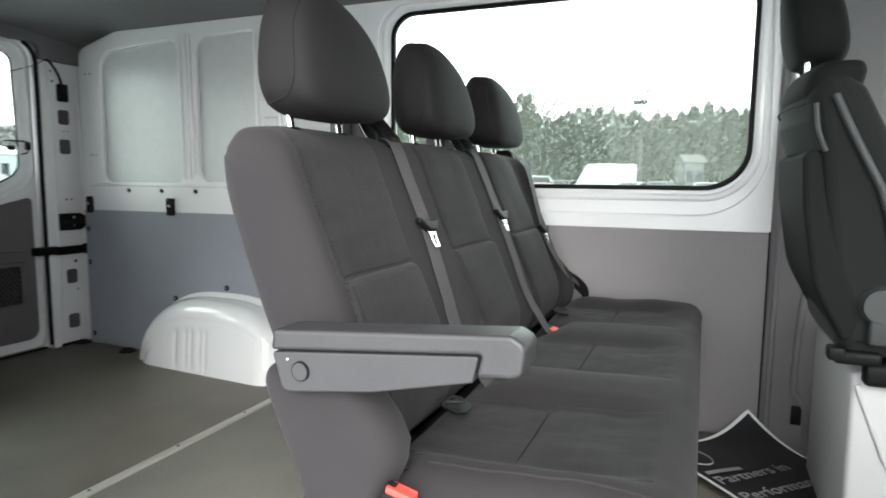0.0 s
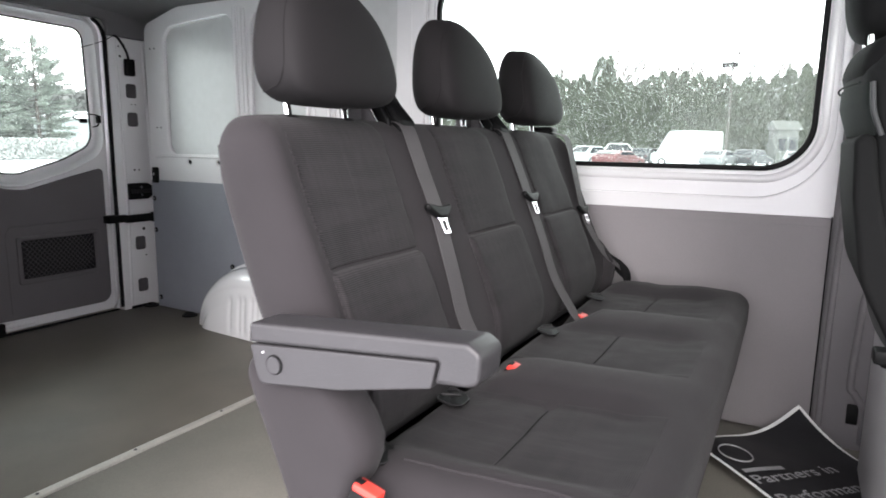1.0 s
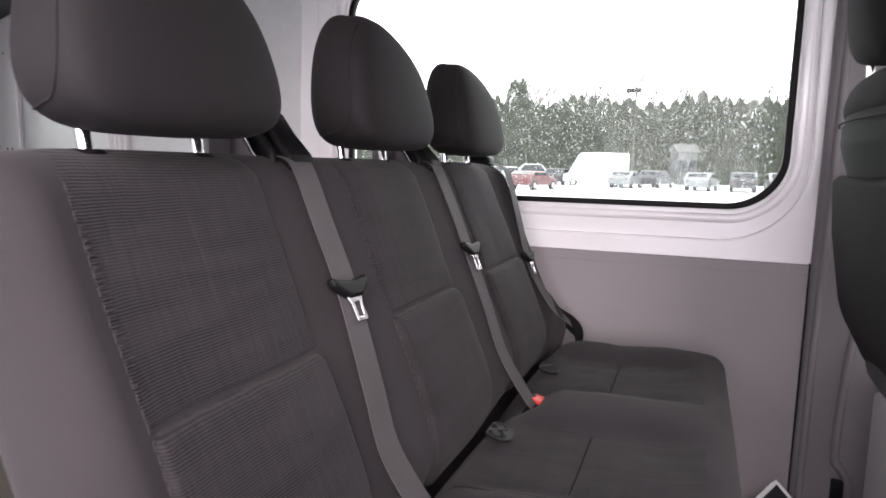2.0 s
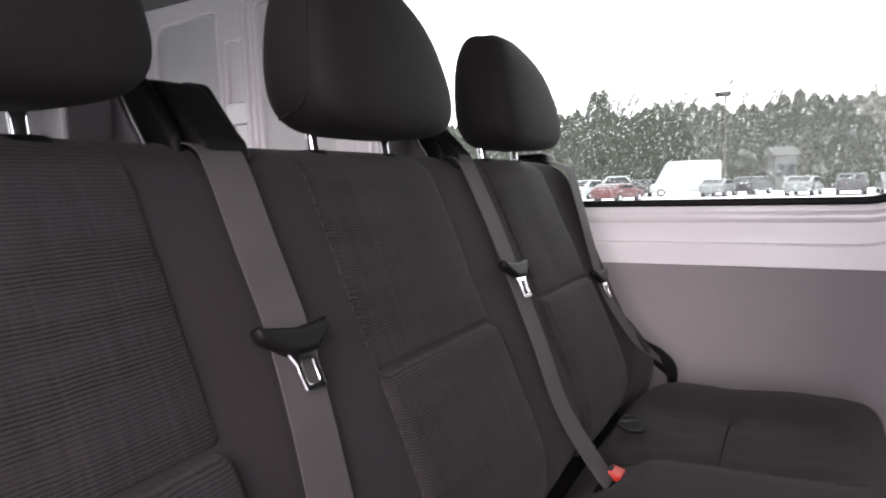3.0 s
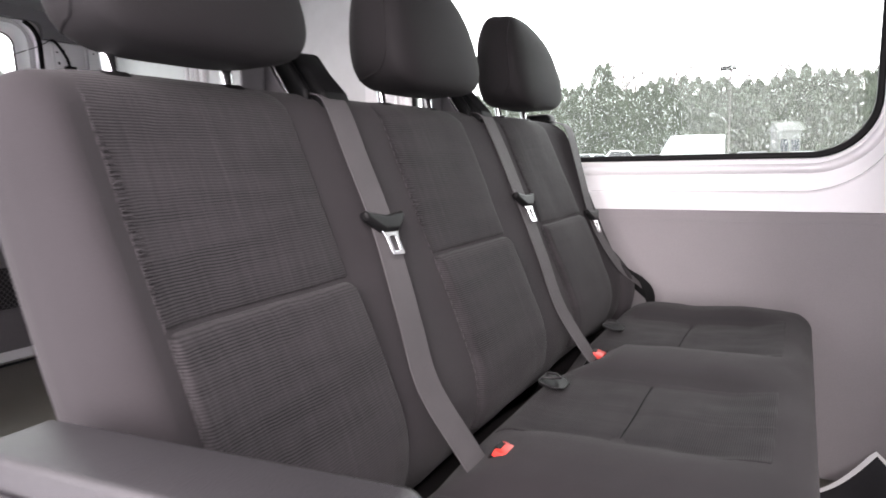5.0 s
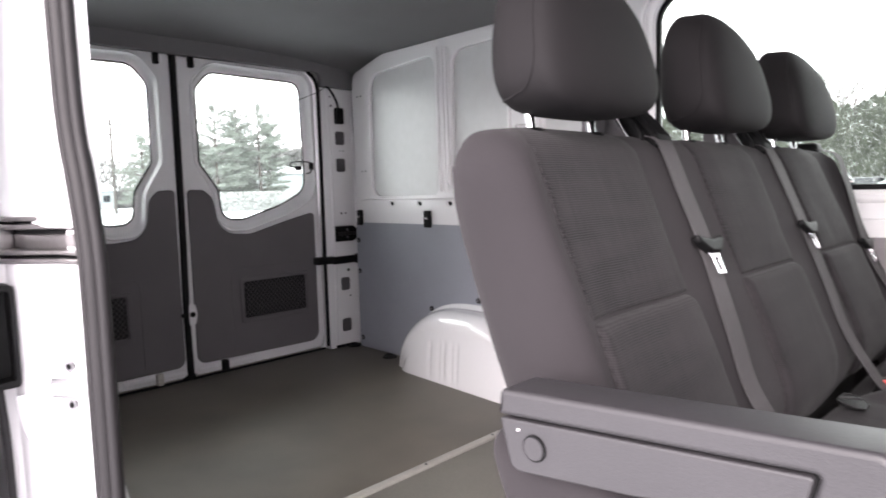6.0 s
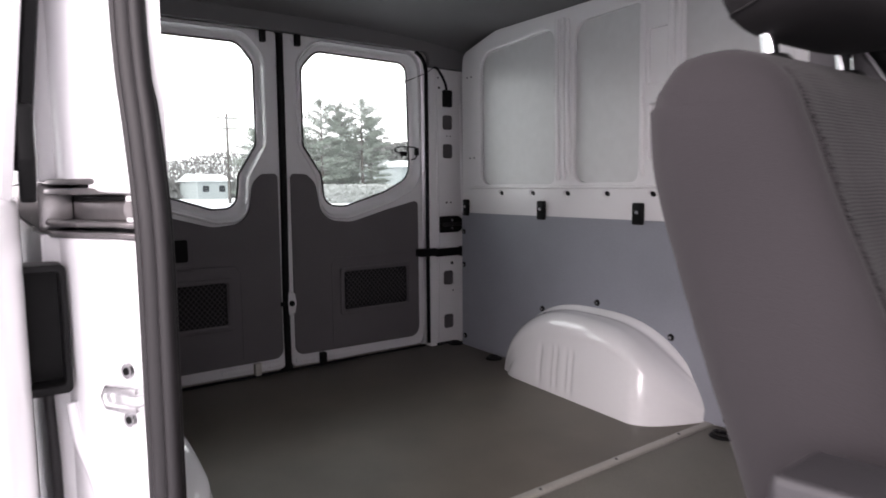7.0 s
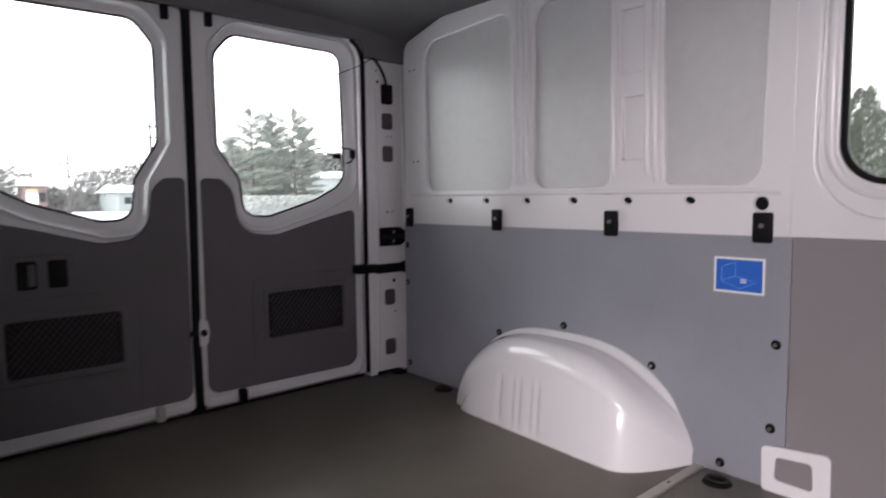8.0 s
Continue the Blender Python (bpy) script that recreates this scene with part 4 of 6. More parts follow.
trim_me = upright([(1.772, -0.986), (1.788, -0.986), (1.792, -0.982), (1.790, -0.973), (1.772, -0.971)], 0.80, 1.40, 0.003)
for v in trim_me.vertices:
    v.co.y += 0.10 * (v.co.z - 0.80)
part("window_trim", trim_me, BLACK, sliding, "black window channel")
part("window_trim", plate(rounded([(1.77, 0.862, 0.004), (1.797, 0.862, 0.006), (1.797, 0.81, 0.01), (1.780, 0.770, 0.006), (1.77, 0.770, 0.004)]), [], 0.014, on_y(-0.975), 0.003, 2), BLACK, sliding, "black window channel foot")
door_glass = plate(rect(0.75, 1.775, 0.80, 1.38, 0.03), [], 0.004, on_y(-0.990))
for v in door_glass.vertices:
    v.co.y += 0.10 * (v.co.z - 0.80)
wet = part("pane", door_glass, GLASS, sliding, "wet clear glass")
wet.visible_shadow = False
keeper = part("keeper", merge(cyl((1.822, -1.0225, 0.712), (1.830, -1.0225, 0.712), 0.0125, 20, 0.0115), cyl((1.822, -1.0225, 0.680), (1.830, -1.0225, 0.680), 0.0125, 20, 0.0115), rbox(1.822, 1.829, -1.034, -1.011, 0.682, 0.710, 0.003, 2)), STRIP, sliding, "steel keeper plate")
for z in (0.714, 0.678):
    part("keeper_bolt", cyl((1.829, -1.0225, z), (1.835, -1.0225, z), 0.0068, 14, 0.005), RAIL, keeper)
part("keeper_pin", rbox(1.828, 1.839, -1.033, -1.013, 0.689, 0.704, 0.003, 2), WHITE, keeper)
part("plug", cyl((1.822, -1.049, 0.637), (1.830, -1.049, 0.637), 0.0115, 20, 0.0095), BLACK, sliding, "black rubber plug")

# ---- three-seat bench ----
LEAN = 0.414
SEATS = ((-0.592, -0.192, -0.414), (-0.190, 0.236, 0.022), (0.238, 0.690, 0.448))


def uneven(u, v, size, amount):
    """Soft, irregular swell of stuffed cloth."""
    return amount * noise.noise(Vector((u * size, v * size, 3.7))) + 0.35 * amount * noise.noise(Vector((u * size * 2.7, v * size * 2.7, 8.1)))


def lean(c):
    """Leans an upright piece back, in line with the backrest's front face."""
    return Vector((c.x + 2.433 - LEAN * (c.z - 0.44) + uneven(c.y, c.z, 11, 0.003), c.y, c.z))


def swell(y, z=0.6):
    """How far the bolsters stand proud of the backrest, and how its foot draws back behind the cushion."""
    foot = 0.034 * max(0.0, (0.53 - z) / 0.09) ** 2
    return -foot + sum(a * math.exp(-((y - c) / w) ** 2) for c, w, a in ((-0.568, 0.036, 0.019), (-0.191, 0.05, 0.004), (0.237, 0.05, 0.004), (0.663, 0.040, 0.017)))


def on_back(y, z, out):
    """A point on the backrest's face, raised by out."""
    return lean(Vector((swell(y, z) + out, y, z)))


bench = thing("bench_seat", (2.5, 0.05, 0), "dark grey three-seat bench with headrests, belts and one armrest", "bench seat")


def back_shape(c):
    front = max(0.0, min(1.0, (c.x + 0.09) / 0.09))
    crown = -0.010 * max(0.0, (abs(c.y - 0.05) - 0.53) / 0.11) ** 2 if c.z > 0.84 else 0.0
    thick = (0.080 + 0.045 * (1 - math.exp(-max(0.0, 0.87 - c.z) / 0.06))) / 0.086
    return lean(Vector((c.x * thick + swell(c.y, c.z) * front, c.y, c.z + crown)))


back = part("backrest", rbox(-0.086, 0.0, -0.592, 0.690, 0.36, 0.886, 0.036, 6, 40, back_shape), CLOTH, bench, "charcoal cloth backrest", 80)


def seat_rise(x):
    """The cushion's top: it falls towards the backrest and rolls over at the front."""
    return -0.020 * max(0.0, (x - 2.742) / 0.09) ** 2.2 + 0.004 * math.exp(-((x - 2.70) / 0.08) ** 2) - 0.025 * max(0.0, 2.72 - x) - 0.018 * max(0.0, (2.49 - x) / 0.05) ** 2


def seat_swell(x, y):
    """Bolsters between the seats and soft folds of the cloth."""
    humps = sum(0.007 * math.exp(-((y - c) / 0.05) ** 2) for c in (-0.191, 0.237)) + 0.004 * math.exp(-((y + 0.57) / 0.04) ** 2)
    notch = sum(a * math.exp(-((y - c) / 0.075) ** 2) for c, a in ((-0.21, 0.012), (0.26, 0.034))) * max(0.0, min(1.0, (2.515 - x) / 0.05))
    return humps * min(1.0, max(0.0, (2.80 - x) / 0.12)) - notch + uneven(x, y, 11, 0.004)


def smooth(t):
    t = max(0.0, min(1.0, t))
    return t * t * (3 - 2 * t)


def inset(x, y):
    """The hollow of each seat between its bolsters."""
    d = min(abs(y - m) for _, _, m in SEATS)
    return smooth((0.155 - d) / 0.05) * smooth((x - 2.43) / 0.06) * smooth((2.80 - x) / 0.10)


def seat_shape(c):
    up = min(1.0, max(0.0, (c.z - 0.40) / 0.055))
    end = -0.030 * max(0.0, (-0.572 - c.y) / 0.062) ** 1.5 - 0.014 * max(0.0, (c.y - 0.66) / 0.03) ** 2
    top = seat_rise(c.x) + seat_swell(c.x, c.y) + end - 0.020 * inset(c.x, c.y)
    return Vector((c.x - 0.024 * max(0, (0.38 - c.z) / 0.18) * (c.x > 2.7), c.y, c.z + top * up))


cush = part("cushion", rbox(2.33, 2.818, -0.634, 0.695, 0.20, 0.458, 0.034, 6, 44, seat_shape), CLOTH, bench, "charcoal cloth seat cushion", 80)
part("piping", tube([seat_shape(Vector((2.50 + 0.0125 * q, -0.583, 0.4572))) for q in range(23)], 0.0022, False, 3), CLOTH, cush)

for y0, y1, mid in SEATS:
    def puff(z0, z1, w=0.127):
        def f(c):
            a = max(0.0, 1 - ((c.y - mid) / w) ** 4) * max(0.0, 1 - ((c.z - (z0 + z1) / 2) / ((z1 - z0) / 2)) ** 4)
            x, z = c.x + 0.006 * a + swell(c.y, c.z), c.z
            if z > 0.85:
                turn = (z - 0.85) / 0.036
                r = 0.036 + x - swell(c.y) * min(1.0, turn * 1.2) - 0.0045 * min(1.0, turn)
                x, z = -0.034 + r * math.cos(turn), 0.85 + r * math.sin(turn)
            return lean(Vector((x, c.y, z)))
        return f
    part("upper_insert", rbox(-0.012, 0.0028, mid - 0.127, mid + 0.124, 0.6685, 0.900, 0.006, 3, 13, puff(0.667, 0.93)), INSERT, back, "ribbed charcoal cloth", 80)
    part("lower_insert", rbox(-0.012, 0.0122, mid - 0.127, mid + 0.124, 0.42, 0.6655, 0.011, 5, 8, puff(0.42, 0.6655)), INSERT, back, "ribbed charcoal cloth", 80)
    # stitches and gathered cloth along the insert's edge
    stitches, folds = [], []
    gather = random.Random(int(mid * 1000) + 900)
    for j in range(36):
        p = on_back(mid - 0.1275, 0.45 + 0.0115 * j, 0.0022)
        stitches.append(tube([p, p + Vector((-LEAN * 0.007, 0.0005, 0.007))], 0.0004, False, 1))
    for z0, z1 in ((0.50, 0.60), (0.70, 0.83)):
        z = z0
        while z < z1:
            w = gather.uniform(0.005, 0.013) * (0.5 + math.sin(math.pi * (z - z0) / (z1 - z0)))
            folds.append(tube([on_back(mid - 0.127, z, 0.0022), on_back(mid - 0.127 + w * 0.3, z + 0.0004, 0.0042), on_back(mid - 0.127 + w * 0.7, z + 0.0002, 0.0046), on_back(mid - 0.127 + w, z - 0.0006, 0.0036)], gather.uniform(0.0006, 0.0011), False, 1))
            z += gather.uniform(0.0035, 0.0065)
    part("stitching", merge(*stitches), STITCH, back)
    tagged(part("gathered_seam", merge(*folds), CLOTH, back), "gathered cloth along the seam", kind="stuff")

    def pad(c):
        a = max(0.0, 1 - ((c.y - mid) / 0.13) ** 4) * max(0.0, 1 - ((c.x - 2.58) / 0.18) ** 4)
        dip = -0.0035 * math.exp(-((c.x - 2.595) / 0.006) ** 2)
        return Vector((c.x, c.y, c.z + 0.002 * a + dip + seat_rise(c.x) + seat_swell(c.x, c.y) - 0.020 * inset(c.x, c.y)))
    part("seat_insert", rbox(2.43, 2.772, mid - 0.128, mid + 0.124, 0.432, 0.4592, 0.005, 3, 26, pad), INSERT_FLAT, cush, "ribbed charcoal cloth", 80)
    part("cross_seam", tube([pad(Vector((2.595, y, 0.4596))) for y in [mid - 0.125 + 0.0125 * q for q in range(21)]], 0.0012, False, 1), DARK, cush)

# headrests on chrome posts
def headrest_shape(c):
    # c in -1..1; a wide crowned front, narrower behind, sloping to a narrow top
    x, y, z = c
    top = (z + 1) / 2
    width = 0.139 * (1 - 0.10 * top - 0.40 * top ** 2.6)
    if x < 0:
        width *= 1 - (0.18 + 0.14 * top) * x * x
    depth = 0.058 * (1 - 0.22 * top ** 2)
    return Vector((x * depth - 0.018 * z + (0.009 if x > 0 else -0.010) * (1 - y * y), y * width, z * 0.101 - 0.012 * (x + 0.3 + x * x) * top ** 3))


def soft_end(z):
    # squarer at the foot, rounder at the top
    return 3.9 if z < 0 else 2.9


def headrest_bm():
    bm = bmesh.new()
    bmesh.ops.create_cube(bm, size=2)
    bmesh.ops.subdivide_edges(bm, edges=list(bm.edges), cuts=18, use_grid_fill=True)
    for v in bm.verts:
        q = v.co.copy()
        e = soft_end(q.z)
        m = ((abs(q.x) ** 6 + abs(q.y) ** 6) ** (e / 6) + abs(q.z) ** e) ** (1 / e)
        v.co = headrest_shape(q * (max(abs(q.x), abs(q.y), abs(q.z)) / m))
    return bm


# the seam runs down the side near the front, then turns back along the foot
seam_line = spline([(0.40, 0, 0.90), (0.56, 0, 0.6), (0.60, 0, 0.0), (0.58, 0, -0.40), (0.42, 0, -0.62), (0.1, 0, -0.76), (-0.4, 0, -0.83), (-0.8, 0, -0.82)], 6)
for y0, y1, mid in SEATS:
    tall = 1.0 if mid > 0.3 else 1.04
    at = Vector((2.235, mid + 0.003, 0.9025 + 0.0985 * tall))
    bm = headrest_bm()
    bmesh.ops.scale(bm, verts=bm.verts, vec=(1, 1, tall))
    bmesh.ops.translate(bm, verts=bm.verts, vec=at)
    hr = part("headrest", bm, HEAD, bench, "smooth dark grey padded headrest", 80)
    for s in (-1, 1):
        loop = [at + Matrix.Diagonal((1, 1, tall)) @ headrest_shape(Vector((q.x, s * max(0.0, (1 - abs(q.z) ** soft_end(q.z)) ** (6 / soft_end(q.z)) - abs(q.x) ** 6) ** (1 / 6), q.z))) for q in seam_line]
        part("seam", tube(loop, 0.0013, False, 2), HEAD, hr)
    for d in (-0.067, 0.071):
        post = part("post", cyl((2.228, mid + d, 0.86), (2.214, mid + d, 0.955), 0.0065, 16), CHROME, bench, "chrome headrest post")
        collar = cyl((0, 0, 0), (0, 0, 0.0045), 0.021, 20, 0.015)
        for v in collar.verts:
            v.co = Vector((2.226 + v.co.x * 0.7, mid + d + v.co.y, 0.8815 + v.co.z))
        part("post_collar", collar, BLACK, post)

# belts with their guides and tongues


def ribbon(pts, w, across):
    """A flat strap of width w along points."""
    c = spline(pts, 8)
    half = Vector(across).normalized() * w / 2
    bm = bmesh.new()
    rows = []
    for i, p in enumerate(c):
        d = (c[min(i + 1, len(c) - 1)] - c[max(i - 1, 0)]).normalized()
        n = d.cross(half).normalized() * 0.0007
        side = n.cross(d).normalized() * w / 2
        rows.append([bm.verts.new(p + side + n), bm.verts.new(p - side + n), bm.verts.new(p - side - n), bm.verts.new(p + side - n)])
    for a, b in zip(rows, rows[1:]):
        for j in range(4):
            bm.faces.new((a[j], a[(j + 1) % 4], b[(j + 1) % 4], b[j]))
    bm.faces.new(rows[0])
    bm.faces.new(rows[-1][::-1])
    return bm


def belt(line, tongue, foot):
    """A strap lying on the backrest along (y, z), with its tongue; foot ends it."""
    y_top = line[0][0]
    pts = [(2.236, y_top, 0.886), (2.254, y_top, 0.8815)] + [on_back(y, z, 0.007) for y, z in line] + list(foot)
    b = part("belt", ribbon(pts, 0.047, (0, 1, 0)), BELT, bench, "grey belt webbing")
    y, z = tongue
    c = on_back(y, z, 0.013)
    ux, uz = Vector((0.02, 1, -0.06)).normalized(), Vector((-LEAN, -0.05, 1)).normalized()
    w = ux.cross(uz).normalized()
    m = Matrix(((ux.x, uz.x, w.x, c.x), (ux.y, uz.y, w.y, c.y), (ux.z, uz.z, w.z, c.z), (0, 0, 0, 1)))
    grip = part("tongue_grip", plate(rounded([(-0.041, 0.013, 0.005), (-0.040, 0.000, 0.008), (-0.022, -0.012, 0.012), (-0.014, -0.017, 0.004), (0.014, -0.017, 0.004), (0.022, -0.012, 0.010), (0.038, 0.001, 0.006), (0.040, 0.011, 0.004), (0.030, 0.008, 0.006), (0.0, 0.005, 0.03), (-0.030, 0.009, 0.006)], 4), [], 0.014, m, 0.005, 3), BLACK, b, "black belt tongue")
    part("tongue_plate", plate(rounded([(-0.0125, -0.048, 0.003), (0.0125, -0.048, 0.003), (0.0125, -0.026, 0.004), (0.018, -0.013, 0.002), (-0.018, -0.013, 0.002), (-0.0125, -0.026, 0.004)], 3), [rect(-0.0065, 0.0065, -0.042, -0.023, 0.002, 3)], 0.003, m, 0.001, 2), CHROME, grip, "chrome tongue plate")


def belt_guide(y):
    """The black shoulder guide behind the backrest: a tower plate, and a hood with a slot from which the belt comes out."""
    side = rounded([(2.15, 0.83, 0.01), (2.235, 0.85, 0.01), (2.262, 0.872, 0.006), (2.256, 0.888, 0.01), (2.206, 0.941, 0.012), (2.160, 0.948, 0.02)], 6)
    g = part("belt_guide", plate(side, [], 0.052, on_y(y + 0.004), 0.007, 3), BLACK, bench, "black plastic belt guide")
    part("guide_slot", rbox(-0.004, 0.002, -0.018, 0.020, -0.005, 0.005, 0.002, 2, 0, lambda c: Vector((2.213 + c.x * 0.79 + c.z * -0.61, y + 0.004 + c.y, 0.926 + c.x * 0.61 + c.z * 0.79))), PLUG, g)
    for d in (-0.031, 0.034):
        part("guide_cheek", plate(rounded([(2.15, 0.82, 0.01), (2.21, 0.845, 0.01), (2.243, 0.868, 0.012), (2.240, 0.892, 0.012), (2.201, 0.944, 0.016), (2.155, 0.953, 0.02)], 6), [], 0.012, on_y(y + d), 0.005, 3), BLACK, g)
    part("guide_tower", plate(rounded([(2.150, 0.80, 0.004), (2.232, 0.845, 0.004), (2.228, 0.880, 0.004), (2.180, 0.950, 0.006), (2.150, 0.955, 0.006)], 3), [], 0.004, on_y(y - 0.055), 0.001, 1), PLUG, g, "speckled dark grey steel tower")
    part("guide_flange", plate(rounded([(y - 0.094, 0.82, 0.003), (y - 0.050, 0.82, 0.003), (y - 0.050, 0.955, 0.003), (y - 0.094, 0.962, 0.003)], 2), [], 0.003, on_x(2.192), 0.001, 1), PLUG, g, "speckled dark grey steel tower")
    part("guide_stay", tube([(2.181, y - 0.052, 0.952), (2.205, y - 0.053, 0.918), (2.233, y - 0.054, 0.876)], 0.0013), STEEL, g, "thin bright edge")


for y, line, tongue, foot_y in ((-0.198, ((-0.205, 0.865), (-0.204, 0.80), (-0.204, 0.73), (-0.211, 0.66), (-0.222, 0.60), (-0.231, 0.53)), (-0.204, 0.727), -0.220),
                                (0.250, ((0.250, 0.865), (0.253, 0.80), (0.252, 0.71), (0.245, 0.62), (0.236, 0.53)), (0.256, 0.724), 0.248)):
    belt_guide(y)
    belt(line, tongue, [(2.452, foot_y, 0.452), (2.470, foot_y, 0.430)])
belt(((0.670, 0.865), (0.650, 0.79), (0.624, 0.68), (0.622, 0.62), (0.640, 0.555)), (0.615, 0.664), [(2.425, 0.676, 0.520), (2.448, 0.712, 0.490)])
part("belt_cover", rbox(2.165, 2.235, 0.660, 0.715, 0.84, 0.905, 0.012, 3), BLACK, bench, "black plastic belt guide")
# twisted end of the far belt, down to its anchor beside the cushion
twist = []
for q, r in zip(spline([(2.418, 0.668, 0.525), (2.432, 0.700, 0.500), (2.452, 0.722, 0.478), (2.468, 0.735, 0.455), (2.470, 0.738, 0.425)], 6), [0.012 + 0.012 * math.sin(k * math.pi / 26) for k in range(25)]):
    twist.append((q, r))


def twisted(u, v):
    q, r = twist[round(u * 24)]
    a = 2 * math.pi * v
    return q + Vector((0.5 * r * math.cos(a), r * math.cos(a + 0.8) * 0.6, r * math.sin(a)))


part("belt_tail", grid_mesh(twisted, 25, 17), BLACK, bench, "black twisted strap end", 80)


def buckle(x, y, z, tilt, tall=0.05, a=0.012, c=0.017):
    b = part("buckle", rbox(x - a, x + a, y - c, y + c, z - tall, z - 0.001, 0.004, 2, 0, tilt), BLACK, bench, "black belt buckle")
    part("buckle_slot", rbox(x - a * 0.95, x - a * 0.35, y - c * 0.5, y + c * 0.5, z + 0.003, z + 0.0068, 0.001, 1, 0, tilt), BLACK, b)
    part("buckle_button", rbox(x - a + 0.002, x + a - 0.001, y - c + 0.002, y + c - 0.002, z - 0.008, z + 0.006, 0.003, 2, 0, tilt), RED, b, "red release button")


for x, y, z in ((2.487, -0.196, 0.452), (2.468, 0.276, 0.430)):
    buckle(x, y, z, lambda c, z=z: Vector((c.x + 0.5 * (c.z - z), c.y, c.z - 0.25 * (c.x - 2.475))))
buckle(2.497, -0.660, 0.444, lambda c: Vector((c.x + 0.25 * (c.z - 0.436), c.y, c.z - 0.25 * (c.x - 2.503))), 0.11, 0.019, 0.0115)
# child-seat anchor flaps between backrest and cushion
for y in (-0.585, -0.375, 0.06, 0.425):
    m = Matrix.Translation((2.462, y, 0.4485)) @ pose(0, 0, 0, 0, 14, 0)
    flap = rounded([(-0.022, -0.026, 0.008), (0.006, -0.026, 0.010), (0.018, -0.014, 0.010), (0.018, 0.014, 0.010), (0.006, 0.026, 0.010), (-0.022, 0.026, 0.008)], 4)
    bz = part("anchor_flap", plate(flap, [], 0.005, m, 0.002, 2), BLACK, bench, "black child-seat anchor flap")
    part("flap_rim", tube([m @ Vector((u, v, 0.0022)) for u, v in flap], 0.0009, True, 2), RUBBER, bz)
    part("anchor_wire", tube([m @ Vector(q) for q in ((-0.02, -0.012, 0.004), (-0.004, -0.010, 0.010), (0.006, 0.0, 0.010), (-0.004, 0.010, 0.010), (-0.02, 0.012, 0.004))], 0.0020, False, 3), RUBBER, bz, "dark anchor wire")

# armrest at the aisle end
ARM_Y0, ARM_Y1 = -0.676, -0.622
ARM_MID, ARM_W = (ARM_Y0 + ARM_Y1) / 2, ARM_Y1 - ARM_Y0
arm = part("armrest", plate(rounded([(2.330, 0.6015, 0.003), (2.600, 0.6255, 0.003), (2.594, 0.600, 0.004), (2.632, 0.603, 0.014), (2.645, 0.607, 0.012), (2.648, 0.640, 0.012), (2.632, 0.6495, 0.012), (2.333, 0.627, 0.006)], 5), [], ARM_W, on_y(ARM_MID), 0.005, 4), ARM, bench, "grey hard plastic armrest")
part("armrest_side", plate(rounded([(2.332, 0.5995, 0.003), (2.346, 0.551, 0.012), (2.47, 0.567, 0.08), (2.5905, 0.594, 0.004), (2.597, 0.6235, 0.003)], 5), [], ARM_W - 0.001, on_y(ARM_MID), 0.002, 2), ARM, arm, "grey lower side cover")
part("armrest_core", plate(rounded([(2.34, 0.57, 0), (2.60, 0.605, 0), (2.60, 0.63, 0), (2.34, 0.61, 0)]), [], ARM_W - 0.014, on_y(ARM_MID)), BLACK, arm)
part("armrest_knob", cyl((2.373, ARM_Y0 + 0.001, 0.580), (2.373, ARM_Y0 - 0.0015, 0.580), 0.0125, 24, 0.0122), BLACK, arm, "round dark cap")
part("armrest_cap", cyl((2.373, ARM_Y0, 0.580), (2.373, ARM_Y0 - 0.0024, 0.580), 0.0108, 24, 0.0104), ARM, arm)
part("armrest_dot", cyl((2.355, ARM_Y0 + 0.001, 0.593), (2.355, ARM_Y0 - 0.0012, 0.593), 0.0011, 10), PRINT, arm)

# cloth side cover under the armrest and the bench foot


def bolster(c):
    t = max(0.0, (c.x + 0.095) / 0.175)
    top = 0.035 * max(0.0, (c.z - 0.48) / 0.09) ** 2
    low = 0.075 * max(0.0, min(1.0, (0.505 - c.z) / 0.10)) ** 1.5
    return lean(Vector((c.x - t * (top + low), c.y - 0.006 * math.exp(-((c.z - 0.50) / 0.06) ** 2), c.z)))


part("side_cover", rbox(-0.095, 0.082, -0.655, -0.585, 0.25, 0.572, 0.030, 6, 9, bolster), CLOTH, bench, "charcoal cloth side cover", 80)
part("side_cover", rbox(-0.080, 0.035, 0.650, 0.715, 0.36, 0.585, 0.030, 6, 7, bolster), CLOTH, bench, "charcoal cloth side cover", 80)
foot = part("bench_base", rbox(2.50, 2.72, -0.50, 0.60, 0.0, 0.29, 0.02, 3), BLACK, bench, "black bench base")

# ---- driver's seat, seen from its side and behind ----
drv = thing("driver_seat", (3.3, 0.40, 0), "black cloth driver's seat with grey piping and side trim", "car seat")


def bowed(shape):
    """Curve the back of the seat across its width."""
    bm = bmesh.new()
    bm.from_mesh(mesh_of(shape, "seat_back"))
    for k in range(11):
        bmesh.ops.bisect_plane(bm, geom=bm.verts[:] + bm.edges[:] + bm.faces[:], plane_co=(0, 0.20 + 0.04 * k, 0), plane_no=(0, 1, 0))
    for v in bm.verts:
        v.co.x += bow(v.co.y) * min(1.0, max(0.0, (3.10 - v.co.x) / 0.12))
    return bm


def bow(y):
    return 0.032 * ((y - 0.40) / 0.23) ** 2


